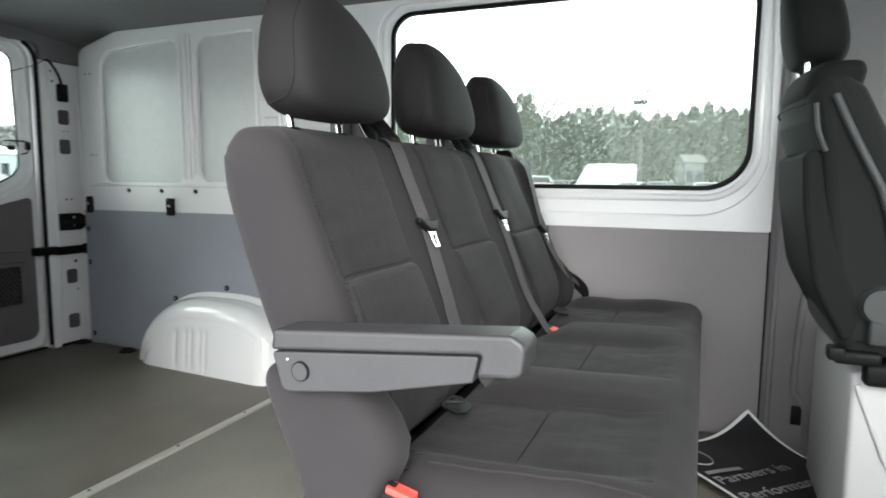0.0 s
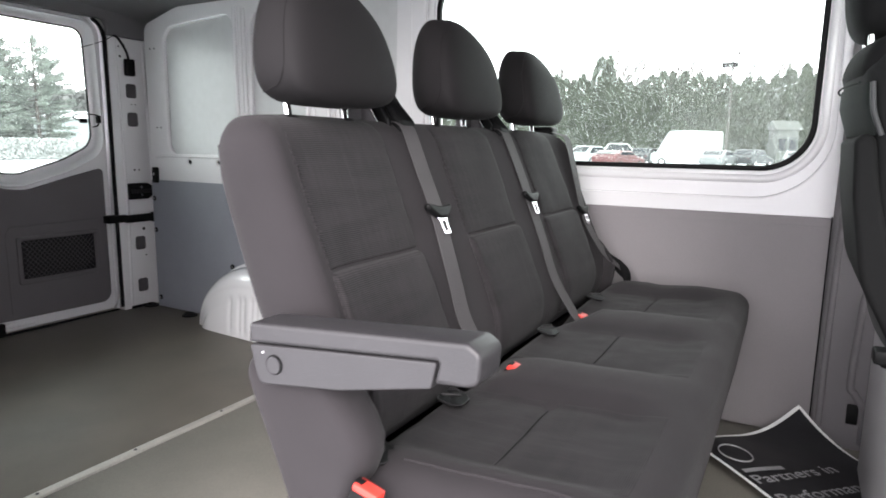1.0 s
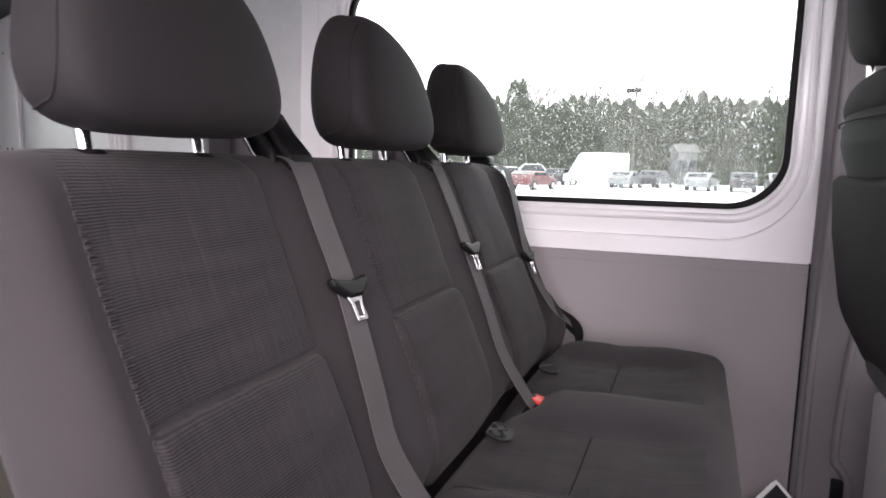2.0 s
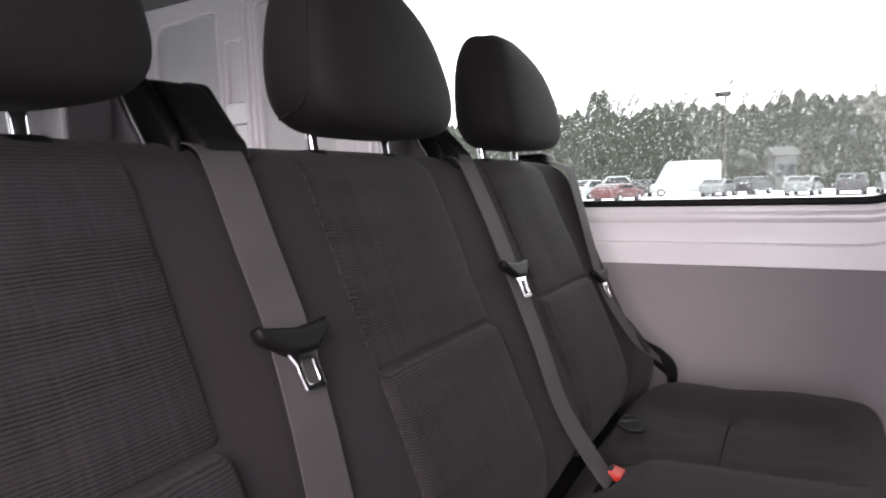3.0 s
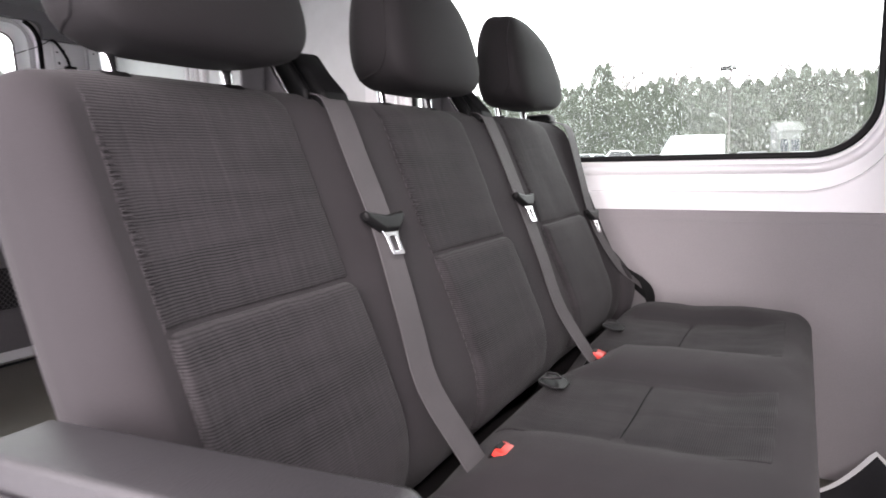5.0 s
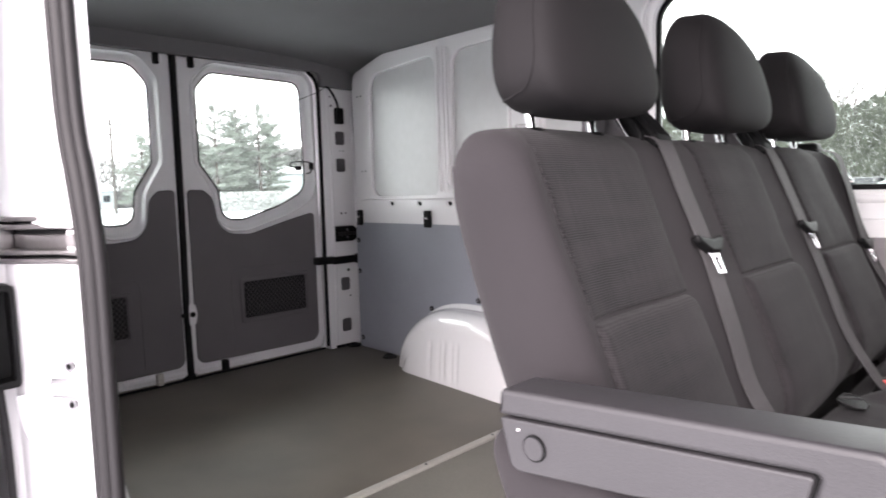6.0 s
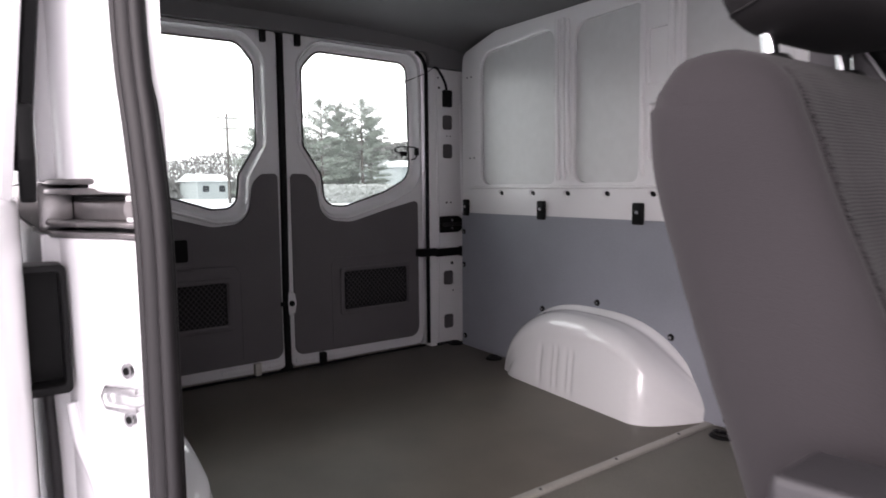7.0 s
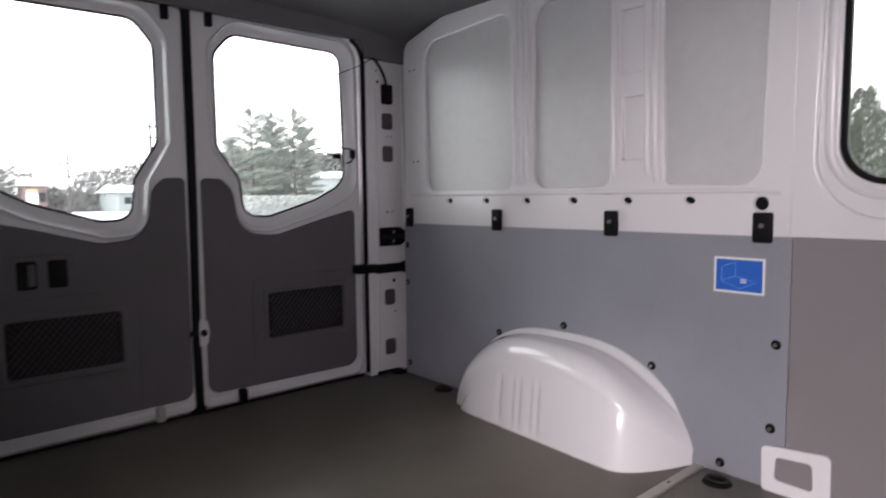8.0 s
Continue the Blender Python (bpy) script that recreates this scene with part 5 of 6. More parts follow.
back_line = rounded([(3.075, 0.46, 0.03), (3.24, 0.46, 0.04), (3.205, 0.68, 0.2), (3.135, 0.91, 0.2), (3.090, 1.00, 0.06), (3.04, 1.028, 0.05), (2.993, 1.024, 0.03), (2.970, 0.99, 0.03), (2.973, 0.935, 0.06), (2.994, 0.86, 0.12), (3.010, 0.74, 0.2), (3.040, 0.59, 0.2)], 6)
drv_back = part("backrest", bowed(plate(back_line, [], 0.46, on_y(0.40), 0.035, 5)), DRIVER_CLOTH, drv, "dark grey cloth backrest", 80)
part("back_shell", plate(rounded([(3.085, 0.475, 0.02), (3.108, 0.53, 0.03), (3.092, 0.60, 0.1), (3.058, 0.68, 0.1), (3.034, 0.78, 0.1), (3.020, 0.868, 0.02), (3.002, 0.878, 0.015), (2.986, 0.862, 0.015), (2.993, 0.76, 0.2), (3.020, 0.60, 0.2)], 6), [], 0.466, on_y(0.40), 0.012, 4), DARK, drv, "black moulded back shell", 80)
part("rear_panel", bowed(plate(rounded([(2.967, 0.966, 0.002), (2.978, 0.966, 0.002), (2.996, 0.872, 0.002), (2.985, 0.872, 0.002), (2.967, 0.93, 0.03)], 4), [], 0.45, on_y(0.40), 0.004, 2)), SHELL_GREEN, drv, "grey-green moulded rear panel", 80)
part("shoulder_pad", rbox(2.966, 3.085, 0.185, 0.615, 0.970, 1.054, 0.034, 5, 6, lambda c: Vector((c.x + 0.25 * (c.z - 1.0) + bow(c.y) * min(1.0, max(0.0, (3.10 - c.x) / 0.12)), c.y, c.z))), DARK, drv, "black cloth shoulder", 80)
part("piping", tube([(2.962 + bow(y), y, 0.968) for y in [0.20 + 0.02 * k for k in range(21)]], 0.002, False, 2), SHELL_GREEN, drv_back, "grey piping")
for y in (0.166,):
    part("piping", tube(spline([(3.004, y, 0.966), (3.010, y - 0.002, 0.915), (3.026, y, 0.872)]), 0.005, False, 3), SHELL_GREY, drv_back, "grey piping")
    part("piping", tube(spline([(3.036, y, 0.982), (3.066, y - 0.002, 0.915), (3.100, y - 0.002, 0.846), (3.130, y - 0.002, 0.780), (3.158, y, 0.66), (3.165, y, 0.55)]), 0.008, False, 3), SHELL_GREY, drv_back, "grey piping")
part("hinge_cover", merge(cyl((3.140, 0.172, 0.570), (3.140, 0.150, 0.570), 0.040, 24, 0.033), rbox(3.12, 3.19, 0.152, 0.175, 0.49, 0.57, 0.008, 3)), SHELL_GREY, drv, "dark grey hinge cover")
bm = headrest_bm()
bmesh.ops.scale(bm, verts=bm.verts, vec=(0.95, 1.0, 1.15))
bmesh.ops.translate(bm, verts=bm.verts, vec=(3.014, 0.42, 1.186))
part("headrest", bm, DARK, drv, "black padded headrest", 80)
for y in (0.35, 0.49):
    part("post", cyl((3.008, y, 1.02), (3.004, y, 1.12), 0.0065, 14), CHROME, drv, "chrome headrest post")
part("cushion", rbox(3.16, 3.66, 0.165, 0.645, 0.36, 0.50, 0.05, 5, 3), DARK, drv, "black cloth seat cushion", 80)
part("recline_lever", merge(rbox(3.065, 3.15, 0.162, 0.190, 0.445, 0.475, 0.010, 3), rbox(3.055, 3.085, 0.158, 0.20, 0.452, 0.480, 0.006, 2), rbox(3.12, 3.22, 0.160, 0.20, 0.405, 0.452, 0.012, 3)), BLACK, drv, "black recline lever")
base = part("seat_box", rbox(3.105, 3.62, 0.19, 0.655, 0.0, 0.425, 0.012, 3), BOX_GREY, drv, "pale grey painted seat box")
part("box_edge", tube([(3.112, 0.188, 0.40), (3.17, 0.187, 0.25), (3.25, 0.187, 0.12)], 0.004, False, 2), BOX_GREY, base)

# ---- paper floor mats ----


def paper_mat(p, turn, w, h, lift, words):
    """A printed black paper mat; p is its top left corner, words run along its width."""
    a = radians(turn)
    ux, dn = Vector((math.cos(a), math.sin(a), 0)), Vector((math.sin(a), -math.cos(a), 0))
    z0 = 0.004 + lift

    def spot(u, v, up=0.0):
        q = Vector(p) + ux * u * w + dn * v * h
        wave = 0.006 * math.sin(7 * u + 3 * v) * math.sin(4 * v + 1) + 0.006
        curl = 0.05 * max(0.0, (q.y - 0.70) / 0.13) ** 2
        return Vector((q.x, min(q.y, 0.845), z0 + wave + curl + up))
    mat = thing("paper_mat", tuple(spot(0.5, 0.5)), "black printed paper floor mat with a white edge, creased", "paper mat", "paper mats on the floor")
    part("sheet", grid_mesh(lambda u, v: spot(u, v), 25, 25), PRINT, mat, "white paper edge")
    part("print", grid_mesh(lambda u, v: spot(0.022 + 0.956 * u, 0.02 + 0.96 * v, 0.0015), 25, 25), PAPER, mat, "black printed field")
    if words:
        def on_mat(u, v):
            c = spot(u, v, 0.008)
            return Matrix(((ux.x, -dn.x, 0, c.x), (ux.y, -dn.y, 0, c.y), (0, 0, 1, c.z), (0, 0, 0, 1)))
        part("printed_line", lettering("Partners in", 0.056, on_mat(0.03, 0.46)), GREY_PRINT, mat)
        part("printed_line", lettering("Performance", 0.056, on_mat(0.03, 0.61)), GREY_PRINT, mat)
        part("printed_ring", tube([spot(0.17 + 0.105 * math.cos(t), 0.20 + 0.085 * math.sin(t), 0.007) for t in [k * math.pi / 16 for k in range(32)]], 0.0022, True, 2), GREY_PRINT, mat)
        part("printed_bar", grid_mesh(lambda u, v: spot(0.05 + 0.33 * u, 0.335 + 0.03 * v, 0.006), 8, 2), GREY_PRINT, mat)
        part("printed_bar", grid_mesh(lambda u, v: spot(0.10 + 0.5 * u, 0.72 + 0.08 * v, 0.006), 8, 2), PRINT, mat)



paper_mat((2.70, 0.60, 0), 44, 0.37, 0.56, 0.016, True)
paper_mat((2.90, 0.66, 0), 20, 0.40, 0.5, 0.0, False)

# ---- outside ----
GROUND = -0.65
rng = random.Random(7)


def leaf_clumps(points, size, r):
    """Many small leaf cards, turned every way, as one mesh."""
    verts, faces = [], []
    for p in points:
        for _ in range(3):
            n = Vector((r.gauss(0, 1), r.gauss(0, 1), r.gauss(0, 1))).normalized()
            a = n.orthogonal().normalized() * size * r.uniform(0.5, 1.2)
            b = n.cross(a).normalized() * size * r.uniform(0.3, 0.8)
            k = len(verts)
            o = Vector(p) + Vector((r.gauss(0, size * 0.4), r.gauss(0, size * 0.4), r.gauss(0, size * 0.4)))
            verts += [o - a, o + b, o + a, o - b]
            faces.append((k, k + 1, k + 2, k + 3))
    me = bpy.data.meshes.new("leaves")
    me.from_pydata(verts, [], faces)
    return me


# row of dense evergreens beside the lot


def sprays(points, size, r):
    """Upright leaf sprays, longer than wide, as one mesh."""
    verts, faces = [], []
    for p in points:
        a = r.uniform(0, math.pi)
        side = Vector((math.cos(a), math.sin(a), r.gauss(0, 0.3))) * size * r.uniform(0.25, 0.55)
        up = Vector((r.gauss(0, 0.35), r.gauss(0, 0.35), 1)) * size * r.uniform(0.8, 2.2)
        k = len(verts)
        o = Vector(p)
        verts += [o - up, o + side, o + up, o - side]
        faces.append((k, k + 1, k + 2, k + 3))
    return verts, faces


points, cores = [], []
x = -44.0
while x < 14.6:
    h = 9.3 + 0.5 * math.sin(x * 0.45) + rng.uniform(-0.5, 0.4)
    if -20.3 < x < -17.1:
        h = 11.9
    w = rng.uniform(0.9, 1.5)
    cores.append(cyl((x, 77.7, GROUND), (x, 77.7, GROUND + h * 0.84), w * 0.6, 9, w * 0.4))
    for _ in range(3600):
        t = rng.random() ** 0.95
        rad = w * (1 - t ** 6) ** 0.6 * rng.uniform(0.6, 1.15)
        a = rng.uniform(math.pi, 2 * math.pi)
        points.append((x + rad * math.cos(a), 77.7 + rad * math.sin(a), GROUND + 0.3 + t * h + rng.gauss(0, 0.17)))
    x += rng.uniform(0.9, 1.5)
verts, faces = sprays(points, 0.145, rng)
row_mesh = bpy.data.meshes.new("evergreens")
row_mesh.from_pydata(verts, [], faces)
solid("evergreen_row", merge(row_mesh, *cores), HEDGE, "dense row of tall dark evergreens behind the car park", "trees", kind="stuff")

# bare trees behind them
sticks = []


def branch(p, d, length, r, depth):
    q = p + d * length
    sticks.append((p, q, r))
    if depth == 0:
        return
    for _ in range(3):
        nd = (d + Vector((rng.gauss(0, 0.38), rng.gauss(0, 0.38), rng.gauss(0.12, 0.2)))).normalized()
        branch(p + d * length * rng.uniform(0.5, 1.0), nd, length * rng.uniform(0.55, 0.75), r * 0.68, depth - 1)


for k in range(26):
    branch(Vector((-40.6 + 3.3 * k + rng.uniform(-1.7, 1.7), 91.7 + rng.uniform(-3, 5), GROUND)), Vector((0, 0, 1)), rng.uniform(5.4, 8.4), 0.2, 4)
verts, faces = [], []
for p, q, r in sticks:
    d = (q - p).normalized()
    a = d.orthogonal().normalized()
    b = d.cross(a)
    k = len(verts)
    for c, rr in ((p, r), (q, r * 0.6)):
        verts += [c + a * rr, c + (b * 0.87 - a * 0.5) * rr, c + (-b * 0.87 - a * 0.5) * rr]
    faces += [(k, k + 1, k + 4, k + 3), (k + 1, k + 2, k + 5, k + 4), (k + 2, k, k + 3, k + 5)]
bare = bpy.data.meshes.new("bare_trees")
bare.from_pydata(verts, [], faces)
solid("bare_trees", bare, TWIG, "leafless grey trees behind the evergreens", "trees", kind="stuff")

# pines seen through the rear doors


def pine(x, y, h, spread, seed):
    r = random.Random(seed)
    tree = thing("pine_tree", (x, y, GROUND), "tall snow-dusted pine with open tiers of boughs", "tree", "pines behind the van")
    pts = []
    boughs = [cyl((x, y, GROUND), (x + r.uniform(-0.2, 0.2), y, GROUND + h), 0.17, 10, 0.03)]
    for k in range(110):
        t = 0.13 + 0.86 * (k + r.uniform(-0.8, 0.8)) / 109
        z = GROUND + h * min(t, 0.985)
        ln = spread * (1.0 * max(0.0, 1 - t ** 4) ** 0.8 + 0.12) * r.choice((0.5, 0.7, 0.9, 1.0, 1.25))
        a = r.uniform(0, 2 * math.pi)
        base_pt = Vector((x, y, z - 0.05))
        tip = Vector((x + ln * math.cos(a), y + ln * math.sin(a), z + (0.5 * t - 0.12) * ln + r.uniform(-0.15, 0.2)))
        boughs.append(tube([base_pt, tip], 0.02, False, 1))
        for j in range(int(8 + 40 * ln)):
            u = r.uniform(0.12, 1.05) ** 0.65
            c = base_pt.lerp(tip, u)
            w = 0.05 + 0.16 * u
            pts.append((c.x + r.gauss(0, w), c.y + r.gauss(0, w), c.z + abs(r.gauss(0.0, 0.12))))
    part("trunk", merge(*boughs), BARK, tree)
    part("crown", leaf_clumps(pts, 0.058, r), NEEDLES, tree)


for x, y, h, sp, seed in ((-50.0, 23.7, 9.0, 1.75, 1), (-50.5, 25.8, 8.9, 1.7, 2), (-49.6, 27.5, 9.3, 2.1, 3), (-50.4, 28.9, 7.8, 1.7, 4), (-51.0, 22.3, 6.6, 1.5, 5), (-52.5, 26.8, 8.3, 1.8, 6), (-53.0, 18.6, 6.4, 1.5, 7)):
    pine(x, y, h, sp, seed)

# low far growth behind the lot at the rear
points = []
for k in range(60000):
    t = rng.random()
    y = -34 + 78 * t
    h = (2.4 + 1.0 * math.sin(y * 0.7) + 0.8 * math.sin(y * 0.23 + 1)) if y < 17 else 3.2 + 0.8 * math.sin(y * 0.3)
    points.append((-84 + rng.gauss(0, 1.2), y, GROUND + 0.3 + rng.random() ** 2.4 * max(1.2, h + 1.8)))


def scrub_mound(u, v):
    y = -34 + 78 * u
    h = 1.5 + 0.7 * noise.noise(Vector((y * 0.5, 0, 2))) + 0.5 * noise.noise(Vector((y * 2.1, 0, 5))) + (1.0 if y > 17 else 0.0)
    return Vector((-84.2 - 1.2 * math.cos(math.pi * v), y, GROUND - 0.02 + h * math.sin(math.pi * v)))


verts, faces = sprays(points, 0.19, rng)
scrub_mesh = bpy.data.meshes.new("scrub")
scrub_mesh.from_pydata(verts, [], faces)
solid("far_scrub", merge(scrub_mesh, grid_mesh(scrub_mound, 240, 9)), SCRUB, "low grey winter scrub along the far edge of the lot", "scrub", kind="stuff")


def house(x, y, w, d, h, wall, name, label, yaw=0.0, cover=None):
    ob = thing(name, (x, y, GROUND), label, "building")
    m = Matrix.Translation((x, y, GROUND)) @ pose(0, 0, 0, 0, 0, yaw)
    body = rbox(-d / 2, d / 2, -w / 2, w / 2, 0, h, 0.03, 1)
    bmesh.ops.transform(body, matrix=m, verts=body.verts)
    part("wall", body, wall, ob)
    roof = bmesh.new()
    pts = [(-d / 2 - 0.3, -w / 2 - 0.3, h), (d / 2 + 0.3, -w / 2 - 0.3, h), (0, -w / 2 - 0.3, h + 0.9), (-d / 2 - 0.3, w / 2 + 0.3, h), (d / 2 + 0.3, w / 2 + 0.3, h), (0, w / 2 + 0.3, h + 0.9)]
    vs = [roof.verts.new(m @ Vector(p)) for p in pts]
    for f in ((0, 2, 5, 3), (1, 4, 5, 2), (0, 1, 2), (3, 5, 4), (0, 3, 4, 1)):
        roof.faces.new([vs[i] for i in f])
    part("roof", roof, cover or SNOW, ob, "snow-covered roof" if cover is None else "pale grey roof")
    for k in range(max(2, int(w / 2.5))):
        u = -w / 2 + (k + 0.5) * w / max(2, int(w / 2.5))
        wn = rbox(d / 2, d / 2 + 0.06, u - 0.4, u + 0.4, h * 0.4, h * 0.75, 0.02, 1)
        bmesh.ops.transform(wn, matrix=m, verts=wn.verts)
        part("window", wn, CAR_GLASS, ob)


# snow-laden shrubs under the pines and dark woods behind the far building
points = [(-47.5 + rng.gauss(0, 0.6), 21.5 + 9.5 * rng.random(), GROUND + 0.1 + 1.5 * rng.random() ** 1.6) for _ in range(6000)]
solid("snowy_shrubs", leaf_clumps(points, 0.07, rng), FROSTED, "low shrubs dusted with snow under the pines", "shrubs", kind="stuff")
points = [(-92 + rng.gauss(0, 1.5), 40 + 45 * rng.random(), GROUND + 8.6 * rng.random() ** 0.8) for _ in range(9000)]
solid("far_woods", leaf_clumps(points, 0.45, rng), SCRUB, "grey-green woods far behind the lot", "trees", kind="stuff")
house(-62, 41.5, 11, 8, 3.5, HOUSE_BLUE, "house", "long pale building with a flat snowy roof", 8)
house(-82, 12.3, 2.2, 4, 3.0, HOUSE_RED, "house", "small dull red house with a snowy roof", 0)
house(-80, 21.6, 4.2, 5, 2.2, HOUSE_BLUE, "house", "pale blue low building with a snowy roof", 10)

house(1.2, 72.9, 2.1, 1.9, 3.5, HOUSE_GREY, "house", "small grey building with a pale gable roof beside evergreens", -62, HOUSE_GREY)

sign = thing("road_sign", (-67, 10.1, GROUND), "orange and white board on two posts", "sign")
part("board", rbox(-67.1, -66.9, 9.5, 10.4, 1.45, 1.8, 0.02, 1), ORANGE, sign)
part("lower_board", rbox(-67.1, -66.9, 9.5, 10.4, 0.3, 1.43, 0.02, 1), PRINT, sign)
for y in (9.6, 10.3):
    part("post", cyl((-67, y, GROUND), (-67, y, 0.25), 0.06, 8), POLE, sign)


def utility_pole(x, y, h):
    ob = thing("utility_pole", (x, y, GROUND), "weathered wooden utility pole with crossarms", "utility pole", "utility poles along the road")
    part("pole", cyl((x, y, GROUND), (x, y, h), 0.16, 8, 0.11), POLE, ob)
    for dz in (0.4, 1.3):
        part("crossarm", rbox(x - 0.06, x + 0.06, y - 1.0, y + 1.0, h - dz - 0.06, h - dz + 0.06, 0.01, 1), POLE, ob)


poles = ((-77, 8.5, 5.6), (-76, 14.8, 6.0), (-55, 16.9, 7.3), (-78, -12, 6.0), (-60, 34, 6.5))
for p in poles:
    utility_pole(*p)
for dz in (0.3, 1.2, 2.0):
    solid("overhead_wire", tube([Vector((-78, -12, 6.0 - dz)), Vector((-77.5, -2, 5.5 - dz)), Vector((-77, 8.5, 5.7 - dz)), Vector((-76.6, 11.6, 5.5 - dz)), Vector((-76, 14.8, 5.9 - dz)), Vector((-75, 24, 5.5 - dz)), Vector((-74, 34, 6.0 - dz))], 0.035, False, 0), BLACK, "thin black overhead line between the poles", "cable", "overhead lines")


def car(x, y, yaw, paint, length, height, name, label, van=False):
    """A parked vehicle: one rounded body from its side profile, glass, lights and four wheels."""
    ob = thing(name, (x, y, GROUND), label, "vehicle")
    m = Matrix.Translation((x, y, GROUND)) @ pose(0, 0, 0, 0, 0, yaw)
    L, w, h = length / 2, 0.9, height

    def put(shape):
        if isinstance(shape, bmesh.types.BMesh):
            bmesh.ops.transform(shape, matrix=m, verts=shape.verts)
        else:
            shape.transform(m)
        return shape
    if van:
        profile = [(-L, 0.35, 0.1), (L, 0.35, 0.15), (L, 0.95, 0.2), (L * 0.78, 1.15, 0.2), (L * 0.45, h - 0.04, 0.35), (-L * 0.2, h, 0.6), (-L, h - 0.06, 0.22)]
        glass_side = [(L * 0.30, 1.2, 0.05), (L * 0.68, 1.2, 0.06), (L * 0.45, h - 0.22, 0.1), (L * 0.30, h - 0.2, 0.06)]
        screen = ((L * 0.50, h - 0.16), (L * 0.76, 1.2))
    else:
        profile = [(-L, 0.32, 0.1), (L, 0.32, 0.15), (L, 0.72, 0.14), (L * 0.42, 0.95, 0.2), (L * 0.10, h - 0.03, 0.25), (-L * 0.55, h, 0.3), (-L * 0.93, 1.0, 0.2), (-L, 0.85, 0.1)]
        glass_side = [(-L * 0.74, 1.0, 0.06), (L * 0.33, 1.0, 0.06), (L * 0.08, h - 0.12, 0.1), (-L * 0.54, h - 0.1, 0.12)]
        screen = ((L * 0.13, h - 0.1), (L * 0.39, 1.0))
    part("body", put(plate(rounded(profile, 5), [], 2 * w, on_y(0), 0.10, 4)), paint, ob)
    for s in () if van else (1, -1):
        part("window", put(plate(rounded(glass_side, 4), [], 0.02, on_y(s * (w + 0.002)))), CAR_GLASS, ob)
    (ua, va), (ub, vb) = screen
    part("windscreen", put(plate([(ua, va), (ub, vb), (ub + 0.05, vb + 0.03), (ua + 0.05, va + 0.03)], [], 1.45, on_y(0))), CAR_GLASS, ob)
    if not van:
        part("rear_window", put(plate([(-L * 0.60, h - 0.08), (-L * 0.86, 1.05), (-L * 0.88, 1.09), (-L * 0.63, h - 0.06)], [], 1.4, on_y(0))), CAR_GLASS, ob)
    for s in (0.62, -0.62):
        part("tail_light", put(rbox(-L - 0.01, -L + 0.1, s - 0.07, s + 0.07, 0.72, 0.84, 0.02, 2)), CAR_RED, ob)
        part("headlight", put(rbox(L - 0.1, L + 0.01, s - 0.14, s + 0.14, 0.58, 0.70, 0.02, 2)), STEEL, ob)
    for sx in (-0.62, 0.62):
        for s in (1, -1):
            wh = part("wheel", put(cyl((sx * L, s * (w - 0.22), 0.32), (sx * L, s * (w + 0.01), 0.32), 0.32, 18)), RUBBER, ob)
            part("rim", put(cyl((sx * L, s * (w + 0.005), 0.32), (sx * L, s * (w + 0.02), 0.32), 0.19, 14)), STEEL, wh)


car(-5.9, 57.5, 188, CAR_WHITE, 5.9, 3.0, "parked_van", "large white parked van in the snowy lot", True)
car(-12.7, 53.0, 70, CAR_WHITE, 4.4, 1.6, "parked_car", "white parked car in the snowy lot")
car(-11.3, 58.5, 16, CAR_WHITE, 5.0, 1.9, "parked_car", "white parked estate car in the snowy lot")
car(-8.1, 43.5, 74, CAR_RED, 4.2, 1.3, "parked_car", "dark red parked car in the snowy lot")
car(-9.2, 58.0, 84, CAR_DARK, 4.4, 1.5, "parked_car", "dark parked car in the snowy lot")
car(-2.8, 54.5, 80, CAR_SILVER, 4.4, 1.4, "parked_car", "silver parked car in the snowy lot")
car(-0.6, 58.0, 70, CAR_DARK, 4.4, 1.5, "parked_car", "dark parked car in the snowy lot")
car(3.1, 53.2, 78, CAR_SILVER, 4.4, 1.42, "parked_car", "silver parked car in the snowy lot")
car(6.0, 53.0, 88, CAR_DARK, 4.4, 1.5, "parked_car", "dark parked car in the snowy lot")
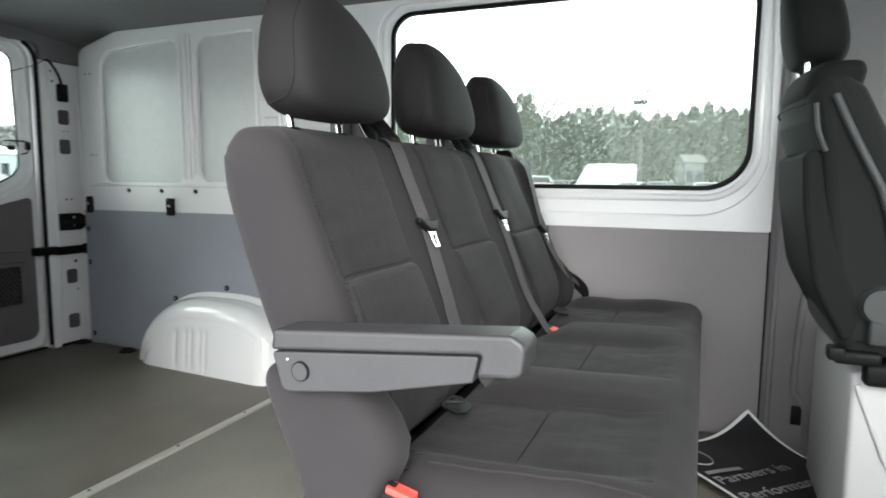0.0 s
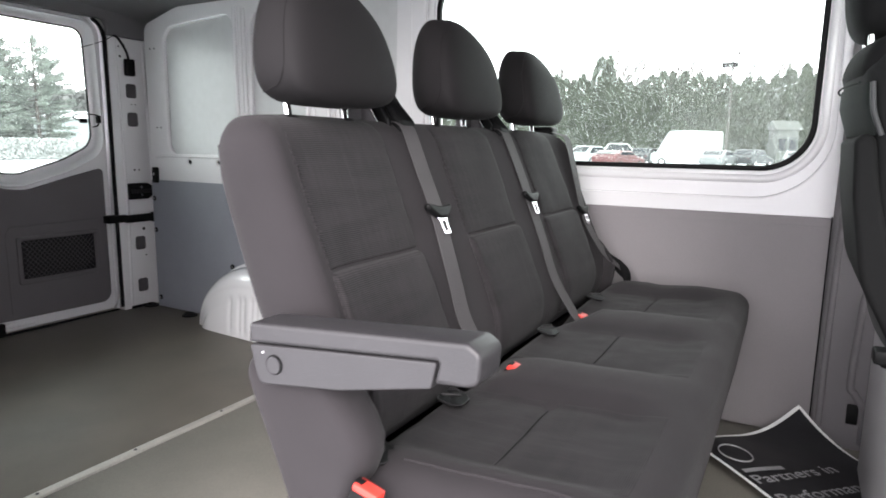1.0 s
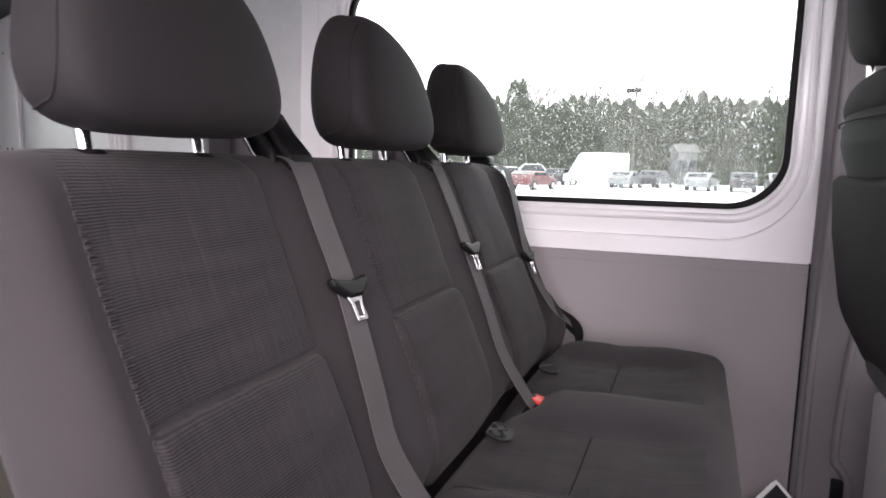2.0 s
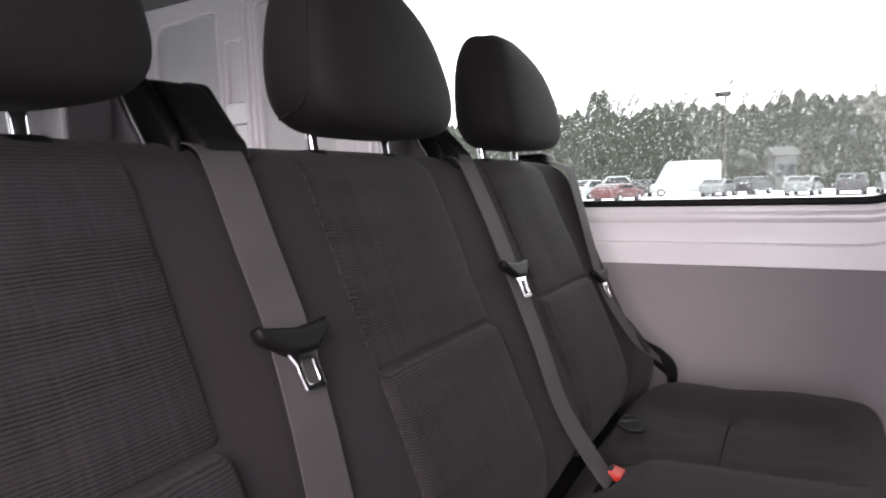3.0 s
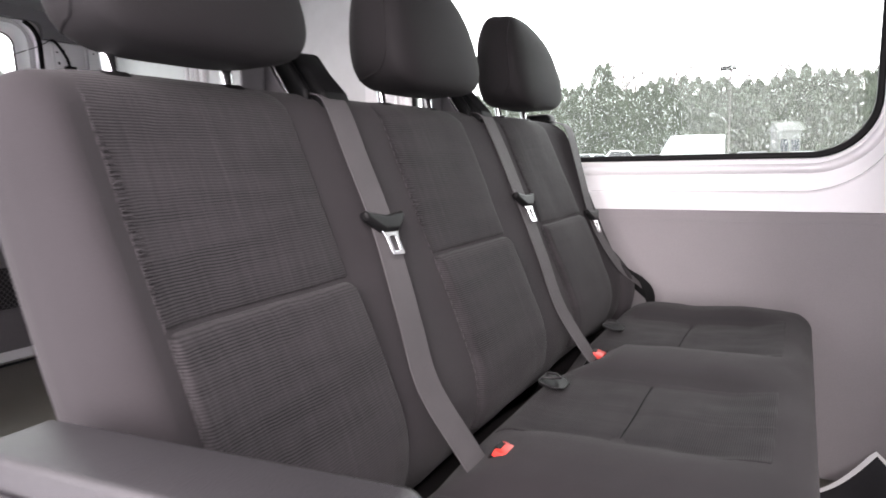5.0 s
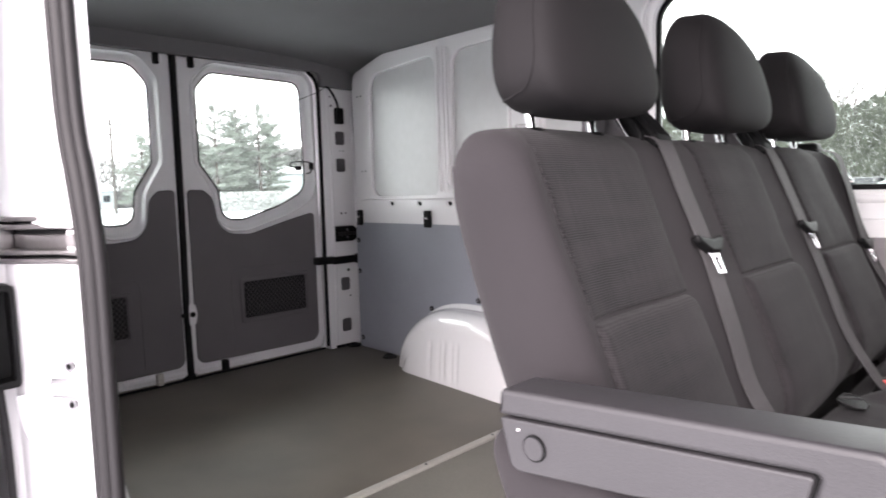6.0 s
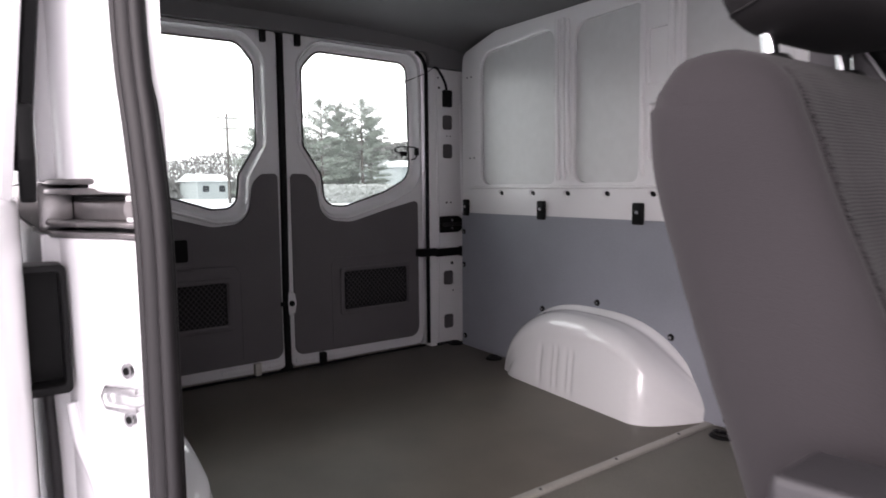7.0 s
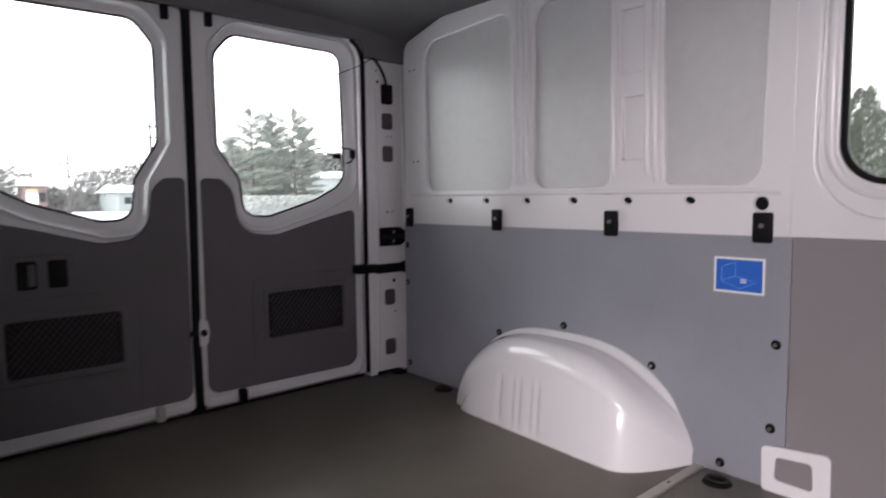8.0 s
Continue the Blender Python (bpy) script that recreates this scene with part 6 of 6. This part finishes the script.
car(8.6, 54.0, 90, CAR_SILVER, 4.4, 1.5, "parked_car", "silver parked car in the snowy lot")
car(-16.8, 53.0, 82, CAR_SILVER, 4.4, 1.5, "parked_car", "silver parked car in the snowy lot")

lamp = thing("street_lamp", (-3.7, 69, GROUND), "tall grey car park lamp with a flat head", "street lamp")
part("pole", cyl((-3.7, 69, GROUND), (-3.7, 69, 9.0), 0.1, 10, 0.07), POLE, lamp)
part("head", rbox(-4.7, -3.2, 68.7, 69.3, 8.82, 9.26, 0.06, 2), BLACK, lamp, "flat dark lamp head")

# rain drops on the side window and the rear doors
drop = random.Random(3)
bead = bmesh.new()
bmesh.ops.create_icosphere(bead, subdivisions=1, radius=1)
bead_verts = [v.co.copy() for v in bead.verts]
bead_faces = [tuple(v.index for v in f.verts) for f in bead.faces]
bead.free()
verts, faces = [], []
for _ in range(11000):
    u, v = drop.uniform(1.73, 2.90), 0.805 + 0.59 * drop.random()
    r = drop.choice((0.0004, 0.0005, 0.0006, 0.0007, 0.0009))
    tall = drop.uniform(1.2, 4.2)
    k = len(verts)
    verts += [(u + q.x * r, Y_WALL + 0.0445 + q.y * r * 0.5, v + q.z * r * tall) for q in bead_verts]
    faces += [tuple(k + i for i in f) for f in bead_faces]
for _ in range(2600):
    u, v = drop.choice((-0.95, 1)) * drop.uniform(0.125, 0.615), 0.845 + 0.49 * drop.random()
    r = drop.choice((0.0005, 0.0006, 0.0008, 0.0010))
    k = len(verts)
    verts += [(X_DOOR - 0.0262 + q.x * r * 0.5, u + q.y * r, v + q.z * r * 1.5) for q in bead_verts]
    faces += [tuple(k + i for i in f) for f in bead_faces]
bm = bpy.data.meshes.new("rain_drops")
bm.from_pydata(verts, [], faces)
WATER = bpy.data.materials.new("rain_water")
WATER.use_nodes = True
wp = WATER.node_tree.nodes["Principled BSDF"]
wp.inputs["Transmission Weight"].default_value, wp.inputs["IOR"].default_value, wp.inputs["Roughness"].default_value = 1.0, 1.33, 0.02
drops = solid("rain_drops", bm, WATER, "small rain drops on the outside of the glass", "rain drops", kind="stuff")
drops.visible_shadow = False
